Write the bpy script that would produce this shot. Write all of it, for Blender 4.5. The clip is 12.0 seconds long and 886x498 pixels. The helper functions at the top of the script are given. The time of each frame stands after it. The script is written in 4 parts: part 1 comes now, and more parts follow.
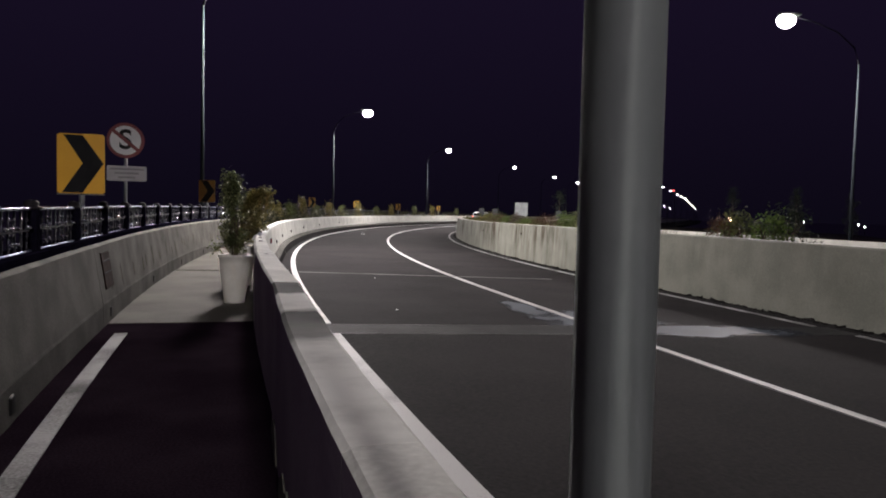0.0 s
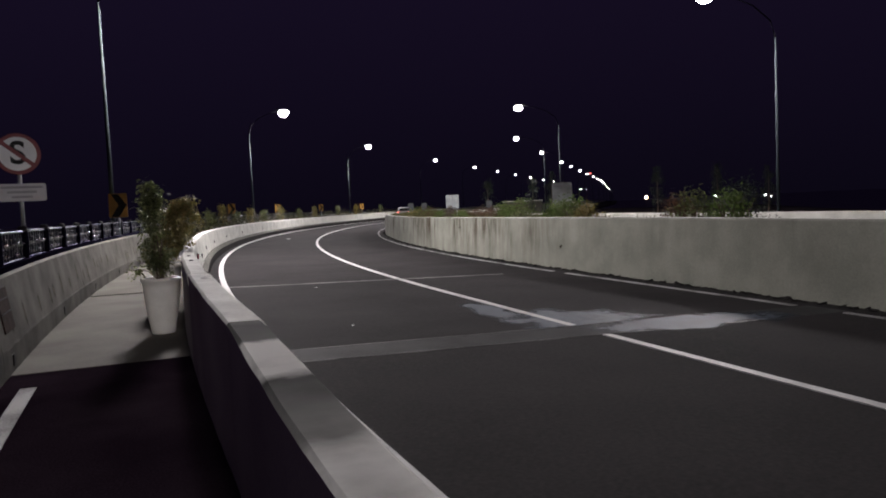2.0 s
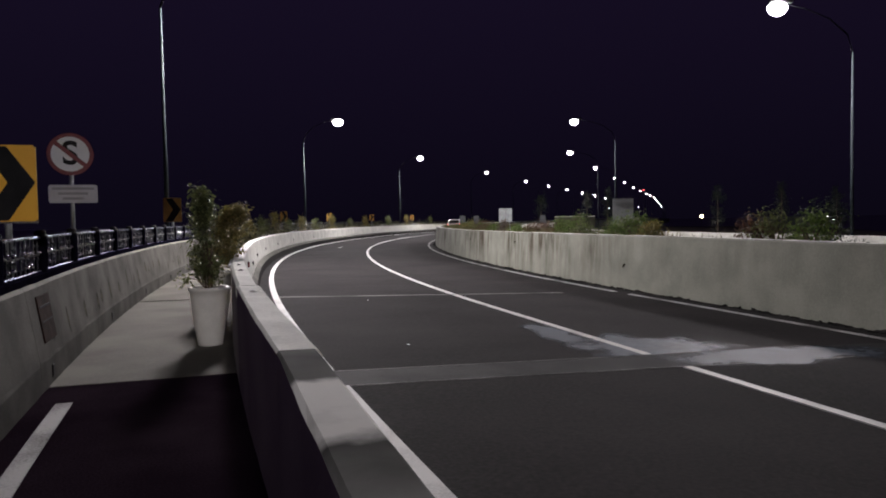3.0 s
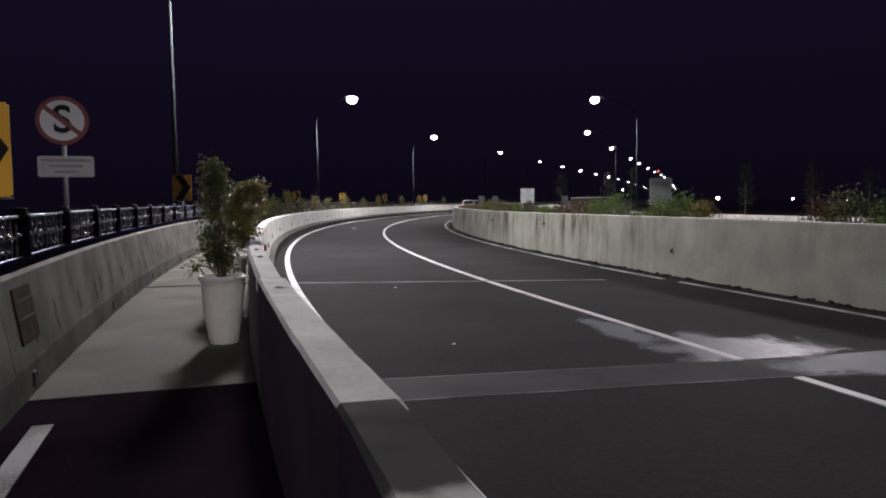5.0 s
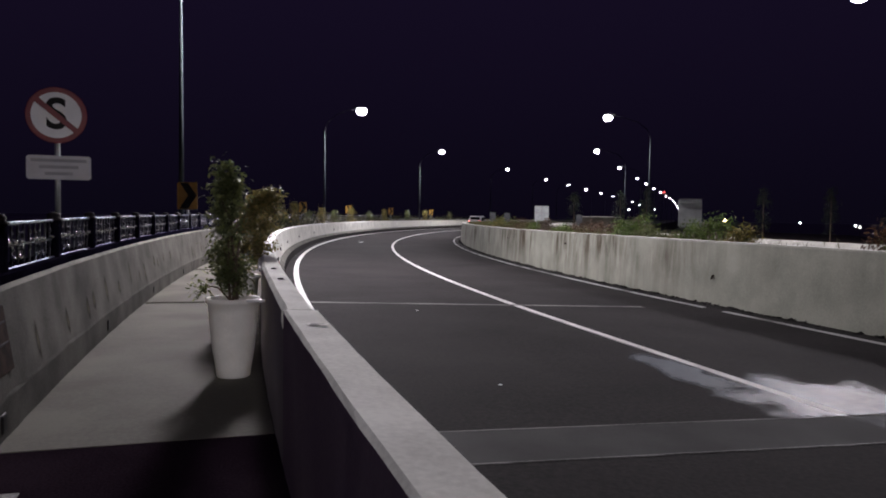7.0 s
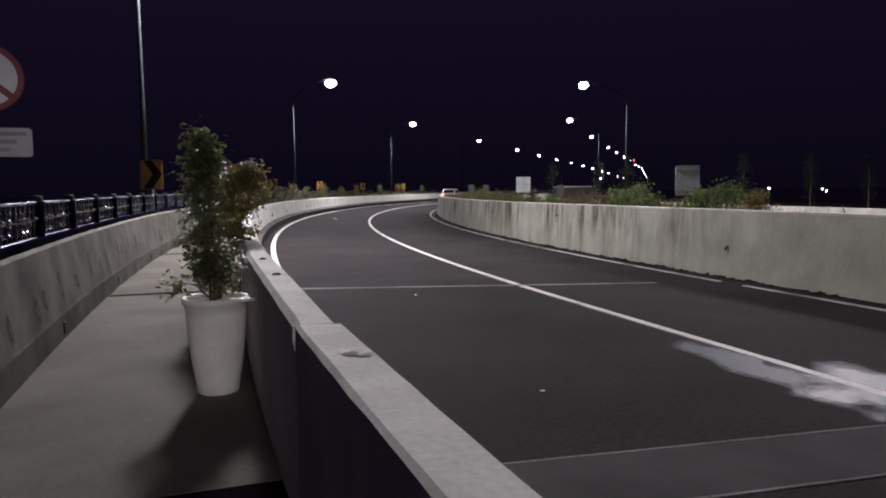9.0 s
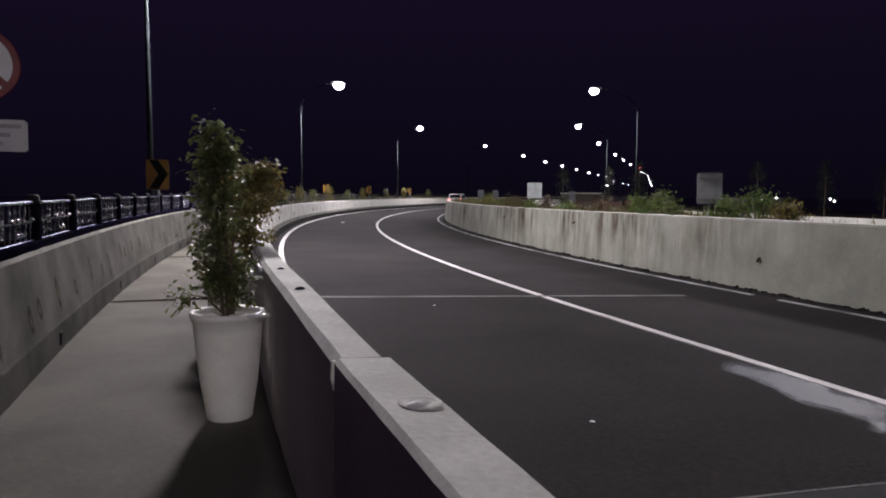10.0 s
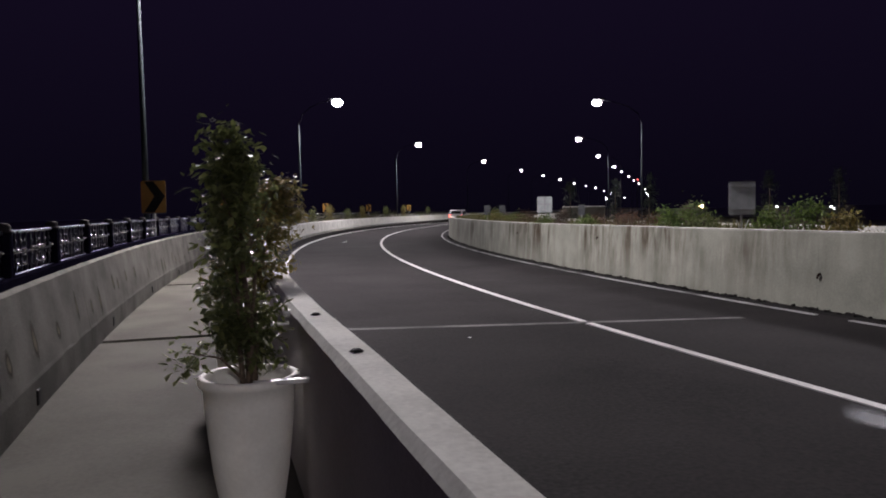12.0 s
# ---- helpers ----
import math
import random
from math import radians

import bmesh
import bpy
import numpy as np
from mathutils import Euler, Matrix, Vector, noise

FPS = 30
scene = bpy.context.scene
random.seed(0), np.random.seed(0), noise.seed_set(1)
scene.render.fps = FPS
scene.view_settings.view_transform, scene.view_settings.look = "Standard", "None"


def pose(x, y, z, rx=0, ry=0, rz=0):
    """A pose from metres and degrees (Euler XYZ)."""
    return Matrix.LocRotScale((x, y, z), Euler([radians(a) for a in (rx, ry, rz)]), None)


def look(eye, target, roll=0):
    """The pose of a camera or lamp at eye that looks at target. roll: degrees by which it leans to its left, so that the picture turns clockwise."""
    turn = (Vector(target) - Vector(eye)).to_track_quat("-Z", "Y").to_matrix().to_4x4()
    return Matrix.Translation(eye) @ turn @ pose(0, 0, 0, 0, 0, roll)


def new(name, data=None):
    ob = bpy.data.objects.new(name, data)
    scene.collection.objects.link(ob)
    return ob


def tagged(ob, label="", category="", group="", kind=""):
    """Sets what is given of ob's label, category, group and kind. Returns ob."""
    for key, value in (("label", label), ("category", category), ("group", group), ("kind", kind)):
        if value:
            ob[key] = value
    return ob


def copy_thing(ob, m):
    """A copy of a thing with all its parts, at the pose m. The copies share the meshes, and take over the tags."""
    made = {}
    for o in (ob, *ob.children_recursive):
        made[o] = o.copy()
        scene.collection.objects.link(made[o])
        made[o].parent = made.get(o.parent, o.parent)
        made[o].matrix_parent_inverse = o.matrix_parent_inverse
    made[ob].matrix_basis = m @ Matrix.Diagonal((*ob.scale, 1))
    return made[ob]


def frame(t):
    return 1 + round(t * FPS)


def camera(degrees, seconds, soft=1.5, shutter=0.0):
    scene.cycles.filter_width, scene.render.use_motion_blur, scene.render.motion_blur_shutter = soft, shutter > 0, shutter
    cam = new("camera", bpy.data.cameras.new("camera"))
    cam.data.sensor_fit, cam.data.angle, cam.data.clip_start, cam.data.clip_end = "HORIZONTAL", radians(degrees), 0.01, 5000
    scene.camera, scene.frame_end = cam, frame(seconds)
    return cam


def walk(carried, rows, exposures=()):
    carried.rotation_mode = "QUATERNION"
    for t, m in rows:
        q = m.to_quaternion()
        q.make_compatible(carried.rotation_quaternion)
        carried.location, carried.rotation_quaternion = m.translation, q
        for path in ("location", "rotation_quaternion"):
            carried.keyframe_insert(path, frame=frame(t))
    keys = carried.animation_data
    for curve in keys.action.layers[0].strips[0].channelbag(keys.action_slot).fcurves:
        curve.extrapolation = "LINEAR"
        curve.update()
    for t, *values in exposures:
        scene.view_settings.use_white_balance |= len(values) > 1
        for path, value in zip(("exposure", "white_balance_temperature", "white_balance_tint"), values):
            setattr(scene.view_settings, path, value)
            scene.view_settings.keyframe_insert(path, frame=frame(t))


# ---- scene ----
cam = camera(62.2, 12.0, soft=1.9)
PATH = [
    (0, (0.522, -0.34, 1.519), (0.898, 1.622, 1.42), 1.3),
    (0.5, (0.432, -0.131, 1.573), (0.931, 1.801, 1.437), -2.1),
    (1, (0.364, 0.332, 1.577), (0.864, 2.266, 1.485), -1.1),
    (1.5, (0.317, 0.622, 1.575), (0.845, 2.547, 1.466), -1.2),
    (2, (0.296, 0.936, 1.581), (0.873, 2.848, 1.465), -2.6),
    (2.5, (0.323, 1.356, 1.608), (0.776, 3.301, 1.494), 1.1),
    (3, (0.291, 1.656, 1.595), (0.744, 3.602, 1.517), -1.0),
    (5, (0.151, 3.134, 1.579), (0.576, 5.084, 1.449), -0.7),
    (5.5, (0.076, 3.472, 1.582), (0.535, 5.416, 1.471), 1.0),
    (6, (0.01, 3.784, 1.586), (0.461, 5.727, 1.442), -1.1),
    (6.5, (0.006, 4.101, 1.6), (0.327, 6.073, 1.513), 0.4),
    (7, (-0.044, 4.343, 1.594), (0.377, 6.296, 1.505), 0.8),
    (9, (-0.22, 5.662, 1.6), (0.278, 7.592, 1.439), -0.6),
    (9.5, (-0.216, 5.994, 1.613), (0.242, 7.937, 1.487), 0.9),
    (10, (-0.316, 6.347, 1.598), (0.173, 8.28, 1.45), 0.2),
    (10.5, (-0.376, 6.688, 1.601), (0.156, 8.61, 1.448), -1.8),
    (11, (-0.393, 7.014, 1.629), (-0.007, 8.971, 1.489), -0.3),
    (11.5, (-0.47, 7.406, 1.63), (0.043, 9.337, 1.532), -1.2),
    (12, (-0.476, 7.701, 1.617), (0.021, 9.636, 1.513), -1.1),
]
walk(cam, [(t, look(eye, target, roll)) for t, eye, target, roll in PATH],
     [(0, 0.27, 6750, 10), (1, 0.15, 6650, 10), (3, 0.12, 6550, 11), (5, 0.08, 6400, 12), (7, 0.05, 6350, 14), (9, 0.08, 6400, 14), (10.5, 0.02, 6400, 15), (12, -0.14, 6450, 14)])

# ---- world and lights ----
night = bpy.data.worlds.new("night_sky")
scene.world = night
night.use_nodes = True
wn, wl = night.node_tree.nodes, night.node_tree.links
wn.clear()
w_out, w_bg = wn.new("ShaderNodeOutputWorld"), wn.new("ShaderNodeBackground")
w_tc, w_sep, w_ramp = wn.new("ShaderNodeTexCoord"), wn.new("ShaderNodeSeparateXYZ"), wn.new("ShaderNodeValToRGB")
wl.new(w_tc.outputs["Generated"], w_sep.inputs[0])
wl.new(w_sep.outputs["Z"], w_ramp.inputs[0])
w_ramp.color_ramp.elements[0].position, w_ramp.color_ramp.elements[0].color = 0.0, (0.0030, 0.0022, 0.0062, 1)
w_ramp.color_ramp.elements[1].position, w_ramp.color_ramp.elements[1].color = 0.45, (0.0085, 0.0050, 0.0175, 1)
wl.new(w_ramp.outputs[0], w_bg.inputs["Color"])
w_bg.inputs["Strength"].default_value = 1.0
wl.new(w_bg.outputs[0], w_out.inputs["Surface"])

LEFT_POWER, RIGHT_POWER = 8700.0, 5200.0
LAMP_COLOUR = (1.0, 0.937, 0.966)


def line_x(y):
    """The left edge line of the road: a long bend to the right that runs out straight."""
    if y > 300.0:
        return 0.25 + 0.00345 * 89.86 ** 2 + 0.62 * 187.14 + 0.585 * (y - 300.0)
    if y > 112.86:
        return 0.25 + 0.00345 * 89.86 ** 2 + 0.62 * (y - 112.86)
    if y < 2:
        return 0.25 + 0.00345 * 21 ** 2 - 0.1449 * (y - 2)
    return 0.25 + 0.00345 * (y - 23) ** 2


BANK = 0.016


def dip(y):
    """The carriageway climbs a little as it enters the bend."""
    d = max(0.0, 15.0 - y)
    return -0.00085 * d * d if d < 10 else -max(0.0, min(0.075, 0.012 * (d - 10))) - 0.085


def along(y, off, z=0.0):
    """A place off metres to the right of the edge line, square to it; the deck falls gently towards the inside of the bend."""
    s = (line_x(y + 0.05) - line_x(y - 0.05)) / 0.1
    k = 1 / math.sqrt(1 + s * s)
    return Vector((line_x(y) + off * k, y - off * s * k, z - BANK * max(0.0, off + 0.8) + dip(y) * min(1.0, max(0.0, (off + 0.85) / 0.25))))


def fall(x, y):
    """How far the banked deck has dropped at a place in plan."""
    yy = y
    for _ in range(12):
        s = (line_x(yy + 0.05) - line_x(yy - 0.05)) / 0.1
        yy += ((x - line_x(yy)) * s + (y - yy)) / (1 + s * s)
    return BANK * max(0.0, math.copysign(math.hypot(x - line_x(yy), y - yy), x - line_x(yy)) + 0.8)


def heading(y):
    """Degrees that the road's direction turns from +y, counter-clockwise."""
    return -math.degrees(math.atan((line_x(y + 0.05) - line_x(y - 0.05)) / 0.1))


def ramp(table, y):
    return float(np.interp(y, [a for a, b in table], [b for a, b in table]))


LEFT_LAMPS = [-21.5, 26.2, 64.5, 99.2, 130.0, 158.6, 182.6, 207.5, 235.3, 265.2, 295.6, 345.0, 400.0, 500.0, 592.0]
RIGHT_LAMPS = [-15.0, 28.2, 66.4, 98.1, 125.8, 154.0, 173.7, 198.0, 222.8, 252.7, 275.0, 300.7, 330.0, 361.0, 405.0, 455.0, 530.0, 620.0]
LIT_LEFT, LIT_RIGHT = (0, 1, 2, 3), (1, 2, 3)


def street_light(place, power):
    data = bpy.data.lights.new("street_light", "SPOT")
    data.energy, data.color, data.shadow_soft_size = power, LAMP_COLOUR, 0.75
    data.spot_size, data.spot_blend = radians(168), 0.22
    ob = new("street_light", data)
    ob.location = place
    return ob


# ---- materials ----
def surf(name, a, b, big=0.6, fine=40.0, rough=0.8, bump=0.2, metal=0.0, stretch=(1, 1, 1), dist=0.01, spread=0.15, coat=0.0, contrast=(0.35, 0.7), spec=0.5, grit=0.5):
    """Two colours mixed by a broad and a fine noise, with matching roughness and fine relief."""
    m = bpy.data.materials.new(name)
    m.use_nodes = True
    n, l = m.node_tree.nodes, m.node_tree.links
    p = n["Principled BSDF"]
    tc, mp = n.new("ShaderNodeTexCoord"), n.new("ShaderNodeMapping")
    mp.inputs["Scale"].default_value = stretch
    l.new(tc.outputs["Object"], mp.inputs["Vector"])
    n1, n2 = n.new("ShaderNodeTexNoise"), n.new("ShaderNodeTexNoise")
    n1.inputs["Scale"].default_value, n1.inputs["Detail"].default_value = big, 6
    n2.inputs["Scale"].default_value, n2.inputs["Detail"].default_value = fine, 4
    l.new(mp.outputs[0], n1.inputs["Vector"])
    l.new(tc.outputs["Object"], n2.inputs["Vector"])
    add = n.new("ShaderNodeMath")
    add.operation = "MULTIPLY_ADD"
    l.new(n2.outputs["Fac"], add.inputs[0])
    add.inputs[1].default_value = grit
    l.new(n1.outputs["Fac"], add.inputs[2])
    rng = n.new("ShaderNodeMapRange")
    rng.inputs["From Min"].default_value, rng.inputs["From Max"].default_value = contrast[0] + grit / 2, contrast[1] + grit / 2
    l.new(add.outputs[0], rng.inputs["Value"])
    mix = n.new("ShaderNodeMix")
    mix.data_type = "RGBA"
    mix.inputs["A"].default_value, mix.inputs["B"].default_value = (*a, 1), (*b, 1)
    l.new(rng.outputs[0], mix.inputs["Factor"])
    l.new(mix.outputs["Result"], p.inputs["Base Color"])
    rr = n.new("ShaderNodeMapRange")
    rr.inputs["To Min"].default_value, rr.inputs["To Max"].default_value = max(rough - spread, 0.03), min(rough + spread, 1)
    l.new(n2.outputs["Fac"], rr.inputs["Value"])
    l.new(rr.outputs[0], p.inputs["Roughness"])
    p.inputs["Metallic"].default_value = metal
    p.inputs["Coat Weight"].default_value = coat
    p.inputs["Specular IOR Level"].default_value = spec
    if bump:
        bp = n.new("ShaderNodeBump")
        bp.inputs["Strength"].default_value, bp.inputs["Distance"].default_value = bump, dist
        l.new(n2.outputs["Fac"], bp.inputs["Height"])
        l.new(bp.outputs[0], p.inputs["Normal"])
    return m


def glow(name, colour, strength):
    m = bpy.data.materials.new(name)
    m.use_nodes = True
    p = m.node_tree.nodes["Principled BSDF"]
    p.inputs["Base Color"].default_value = (*colour, 1)
    p.inputs["Emission Color"].default_value, p.inputs["Emission Strength"].default_value = (*colour, 1), strength
    return m


def streaked(name, base, light, stain, stain_amount=0.6, grain=(1.9, 1.9, 0.34), where=None, edge=(0.48, 0.64)):
    """Cast concrete with rain streaks running down it, blotches and a fine grain."""
    m = surf(name, base, light, big=1.3, fine=30, rough=0.85, bump=0.18, dist=0.006, contrast=(0.30, 0.72), spec=0.2)
    n, l = m.node_tree.nodes, m.node_tree.links
    p = n["Principled BSDF"]
    old = p.inputs["Base Color"].links[0].from_socket
    tc, mp, nz = n.new("ShaderNodeTexCoord"), n.new("ShaderNodeMapping"), n.new("ShaderNodeTexNoise")
    mp.inputs["Scale"].default_value = grain
    l.new(tc.outputs["Object"], mp.inputs["Vector"])
    l.new(mp.outputs[0], nz.inputs["Vector"])
    nz.inputs["Scale"].default_value, nz.inputs["Detail"].default_value, nz.inputs["Roughness"].default_value = 1.0, 6, 0.64
    blot = n.new("ShaderNodeTexNoise")
    blot.inputs["Scale"].default_value, blot.inputs["Detail"].default_value = 0.42, 4
    l.new(tc.outputs["Object"], blot.inputs["Vector"])
    r1 = n.new("ShaderNodeMapRange")
    r1.inputs["From Min"].default_value, r1.inputs["From Max"].default_value = edge
    l.new(nz.outputs["Fac"], r1.inputs["Value"])
    r2 = n.new("ShaderNodeMapRange")
    r2.inputs["From Min"].default_value, r2.inputs["From Max"].default_value = 0.32, 0.52
    l.new(blot.outputs["Fac"], r2.inputs["Value"])
    mul = n.new("ShaderNodeMath")
    mul.operation = "MULTIPLY"
    l.new(r1.outputs[0], mul.inputs[0])
    l.new(r2.outputs[0], mul.inputs[1])
    mul2 = n.new("ShaderNodeMath")
    mul2.operation = "MULTIPLY"
    l.new(mul.outputs[0], mul2.inputs[0])
    mul2.inputs[1].default_value = stain_amount
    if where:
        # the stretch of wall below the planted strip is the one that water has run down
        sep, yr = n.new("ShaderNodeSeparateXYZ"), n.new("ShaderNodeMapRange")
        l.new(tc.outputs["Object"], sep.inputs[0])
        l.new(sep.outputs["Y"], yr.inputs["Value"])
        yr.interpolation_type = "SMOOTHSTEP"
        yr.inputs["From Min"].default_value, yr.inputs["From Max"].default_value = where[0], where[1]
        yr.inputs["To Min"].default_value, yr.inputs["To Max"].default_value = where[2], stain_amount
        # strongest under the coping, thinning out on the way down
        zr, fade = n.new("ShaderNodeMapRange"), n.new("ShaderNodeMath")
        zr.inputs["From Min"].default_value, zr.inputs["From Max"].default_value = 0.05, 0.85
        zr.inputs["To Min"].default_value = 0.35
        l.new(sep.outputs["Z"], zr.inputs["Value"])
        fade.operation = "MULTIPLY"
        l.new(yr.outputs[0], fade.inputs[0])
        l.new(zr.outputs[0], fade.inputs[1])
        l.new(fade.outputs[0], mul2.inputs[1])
    mix = n.new("ShaderNodeMix")
    mix.data_type = "RGBA"
    l.new(old, mix.inputs["A"])
    mix.inputs["B"].default_value = (*stain, 1)
    l.new(mul2.outputs[0], mix.inputs["Factor"])
    l.new(mix.outputs["Result"], p.inputs["Base Color"])
    return m


ASPHALT = surf("asphalt", (0.0176, 0.0161, 0.0168), (0.0420, 0.0388, 0.0388), big=0.45, fine=26, rough=0.90, bump=0.6, dist=0.008, spec=0.05, contrast=(0.18, 0.87), grit=1.3)
OLD_ASPHALT = surf("worn_asphalt", (0.0118, 0.0072, 0.0116), (0.0250, 0.0170, 0.0236), big=0.9, fine=60, rough=0.95, bump=0.5, dist=0.006, spec=0.0, grit=0.9)
BAND = surf("patched_joint_band", (0.026, 0.026, 0.026), (0.056, 0.056, 0.055), big=0.9, fine=90, rough=0.8, bump=0.4, dist=0.005, spec=0.12)
# the pale blue of the damp films carries part of the lamp's reflection
WET = surf("damp_sheen_film", (0.030, 0.040, 0.053), (0.054, 0.071, 0.092), big=1.8, fine=25, rough=0.62, bump=0.25, dist=0.004, spread=0.12)


def ragged(m, scale, lo, hi, centre=(0.0, 0.0)):
    """Lets a patch end in a ragged outline: a soft round falloff broken up by noise."""
    n, l = m.node_tree.nodes, m.node_tree.links
    p = n["Principled BSDF"]
    tc, mp, gr, nz = n.new("ShaderNodeTexCoord"), n.new("ShaderNodeMapping"), n.new("ShaderNodeTexGradient"), n.new("ShaderNodeTexNoise")
    gr.gradient_type = "SPHERICAL"
    mp.inputs["Scale"].default_value = scale
    mp.inputs["Location"].default_value = (-scale[0] * centre[0], -scale[1] * centre[1], 0)
    l.new(tc.outputs["Object"], mp.inputs["Vector"])
    l.new(mp.outputs[0], gr.inputs["Vector"])
    l.new(tc.outputs["Object"], nz.inputs["Vector"])
    nz.inputs["Scale"].default_value, nz.inputs["Detail"].default_value, nz.inputs["Roughness"].default_value = 1.5, 8, 0.6
    add, rg = n.new("ShaderNodeMath"), n.new("ShaderNodeMapRange")
    add.operation = "MULTIPLY_ADD"
    add.inputs[1].default_value = 1.1
    l.new(nz.outputs["Fac"], add.inputs[0])
    l.new(gr.outputs["Fac"], add.inputs[2])
    rg.inputs["From Min"].default_value, rg.inputs["From Max"].default_value = lo, hi
    l.new(add.outputs[0], rg.inputs["Value"])
    l.new(rg.outputs[0], p.inputs["Alpha"])


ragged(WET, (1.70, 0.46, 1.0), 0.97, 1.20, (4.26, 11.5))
WET_CORE = surf("damp_core_sheen", (0.026, 0.038, 0.056), (0.050, 0.070, 0.098), big=1.8, fine=9, rough=0.54, bump=0.3, dist=0.006, spread=0.2)
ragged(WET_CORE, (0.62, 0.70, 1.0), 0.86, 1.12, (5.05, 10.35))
WET_STRIP = surf("damp_strip_sheen", (0.028, 0.038, 0.052), (0.052, 0.068, 0.090), big=1.8, fine=25, rough=0.66, bump=0.2, dist=0.004, spread=0.08)
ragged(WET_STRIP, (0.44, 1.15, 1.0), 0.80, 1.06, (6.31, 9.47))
SLAB = surf("walkway_concrete", (0.088, 0.084, 0.070), (0.134, 0.128, 0.107), big=0.8, fine=30, rough=0.85, bump=0.2, dist=0.004, spec=0.2, contrast=(0.38, 0.64))
JOINT = surf("joint_filler", (0.008, 0.008, 0.008), (0.018, 0.017, 0.016), big=2, fine=60, rough=0.9, spec=0.05)
STEEL_JOINT = surf("steel_joint_strip", (0.050, 0.049, 0.048), (0.19, 0.186, 0.182), big=0.9, fine=30, rough=0.7, metal=0.1, contrast=(0.36, 0.64), spec=0.2)
PAINT = surf("road_paint", (0.30, 0.30, 0.29), (0.62, 0.62, 0.60), big=1.6, fine=55, rough=0.6, bump=0.3, dist=0.003, contrast=(0.2, 0.5), spec=0.3)
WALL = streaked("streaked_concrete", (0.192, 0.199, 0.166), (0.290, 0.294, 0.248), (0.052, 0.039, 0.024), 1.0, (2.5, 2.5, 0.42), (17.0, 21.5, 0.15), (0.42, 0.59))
PARAPET = streaked("parapet_concrete", (0.122, 0.117, 0.098), (0.222, 0.213, 0.180), (0.072, 0.084, 0.068), 0.8)
CURB = surf("barrier_concrete", (0.53, 0.532, 0.485), (0.765, 0.768, 0.71), big=1.9, fine=40, rough=0.85, bump=0.16, dist=0.005, spec=0.25)
BANDED_TOP = surf("banded_concrete", (0.60, 0.602, 0.55), (0.80, 0.80, 0.745), big=1.35, fine=7, rough=0.88, bump=0.35, dist=0.005, contrast=(0.30, 0.50), stretch=(0.5, 1.0, 0.3), spec=0.06)


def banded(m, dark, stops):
    """Broad dark bands across a cast top: (place along the road, amount) pairs, with uneven edges."""
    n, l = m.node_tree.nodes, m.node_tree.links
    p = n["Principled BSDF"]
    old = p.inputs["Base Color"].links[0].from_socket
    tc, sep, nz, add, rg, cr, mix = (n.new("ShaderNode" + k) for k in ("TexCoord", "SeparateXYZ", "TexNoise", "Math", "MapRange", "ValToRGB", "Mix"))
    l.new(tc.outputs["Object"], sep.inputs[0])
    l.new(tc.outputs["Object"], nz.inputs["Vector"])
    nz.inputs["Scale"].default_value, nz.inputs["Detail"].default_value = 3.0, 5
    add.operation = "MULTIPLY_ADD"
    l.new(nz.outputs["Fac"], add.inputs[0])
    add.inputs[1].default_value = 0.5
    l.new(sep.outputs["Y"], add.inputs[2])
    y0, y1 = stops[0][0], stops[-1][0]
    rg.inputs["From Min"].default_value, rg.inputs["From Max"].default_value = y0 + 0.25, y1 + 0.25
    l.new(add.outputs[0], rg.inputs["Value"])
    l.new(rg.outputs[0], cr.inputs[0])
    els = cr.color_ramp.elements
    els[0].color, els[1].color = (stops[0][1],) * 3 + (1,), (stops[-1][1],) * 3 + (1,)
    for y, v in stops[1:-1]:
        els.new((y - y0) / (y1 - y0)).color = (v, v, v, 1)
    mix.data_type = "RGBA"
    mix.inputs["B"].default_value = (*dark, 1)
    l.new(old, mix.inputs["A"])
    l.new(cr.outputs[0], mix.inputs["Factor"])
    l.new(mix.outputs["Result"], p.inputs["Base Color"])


banded(BANDED_TOP, (0.022, 0.023, 0.020), [(1.6, 0.0), (2.85, 0.05), (3.05, 0.7), (3.75, 1.0), (3.9, 0.12), (4.6, 0.08), (4.7, 0.95), (5.2, 1.0), (5.5, 0.9)])
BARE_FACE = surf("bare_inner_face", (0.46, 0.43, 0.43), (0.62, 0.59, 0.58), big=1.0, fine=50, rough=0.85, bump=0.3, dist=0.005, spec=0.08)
NEAR_FACE = surf("purplish_inner_face", (0.33, 0.26, 0.32), (0.46, 0.38, 0.44), big=1.0, fine=50, rough=0.8, bump=0.3, dist=0.005, spec=0.08)
WORN_PAINT = surf("worn_road_paint", (0.10, 0.098, 0.094), (0.42, 0.42, 0.41), big=1.2, fine=45, rough=0.7, bump=0.3, dist=0.003, contrast=(0.30, 0.60), spec=0.2)
TOE = surf("darkened_toe_concrete", (0.060, 0.058, 0.052), (0.125, 0.121, 0.108), big=1.6, fine=50, rough=0.9, bump=0.4, dist=0.006, spec=0.1)
GUTTER = surf("dark_gutter", (0.007, 0.006, 0.0065), (0.021, 0.019, 0.019), big=1.3, fine=60, rough=0.9, bump=0.25, dist=0.003, spec=0.1)
RUST = surf("rusty_steel", (0.014, 0.008, 0.007), (0.036, 0.021, 0.017), big=9, fine=80, rough=0.85, bump=0.4, metal=0.0, dist=0.003, spec=0.05)
GALV = surf("galvanised_steel", (0.33, 0.35, 0.35), (0.46, 0.48, 0.48), big=3, fine=30, rough=0.42, bump=0.08, metal=0.75)
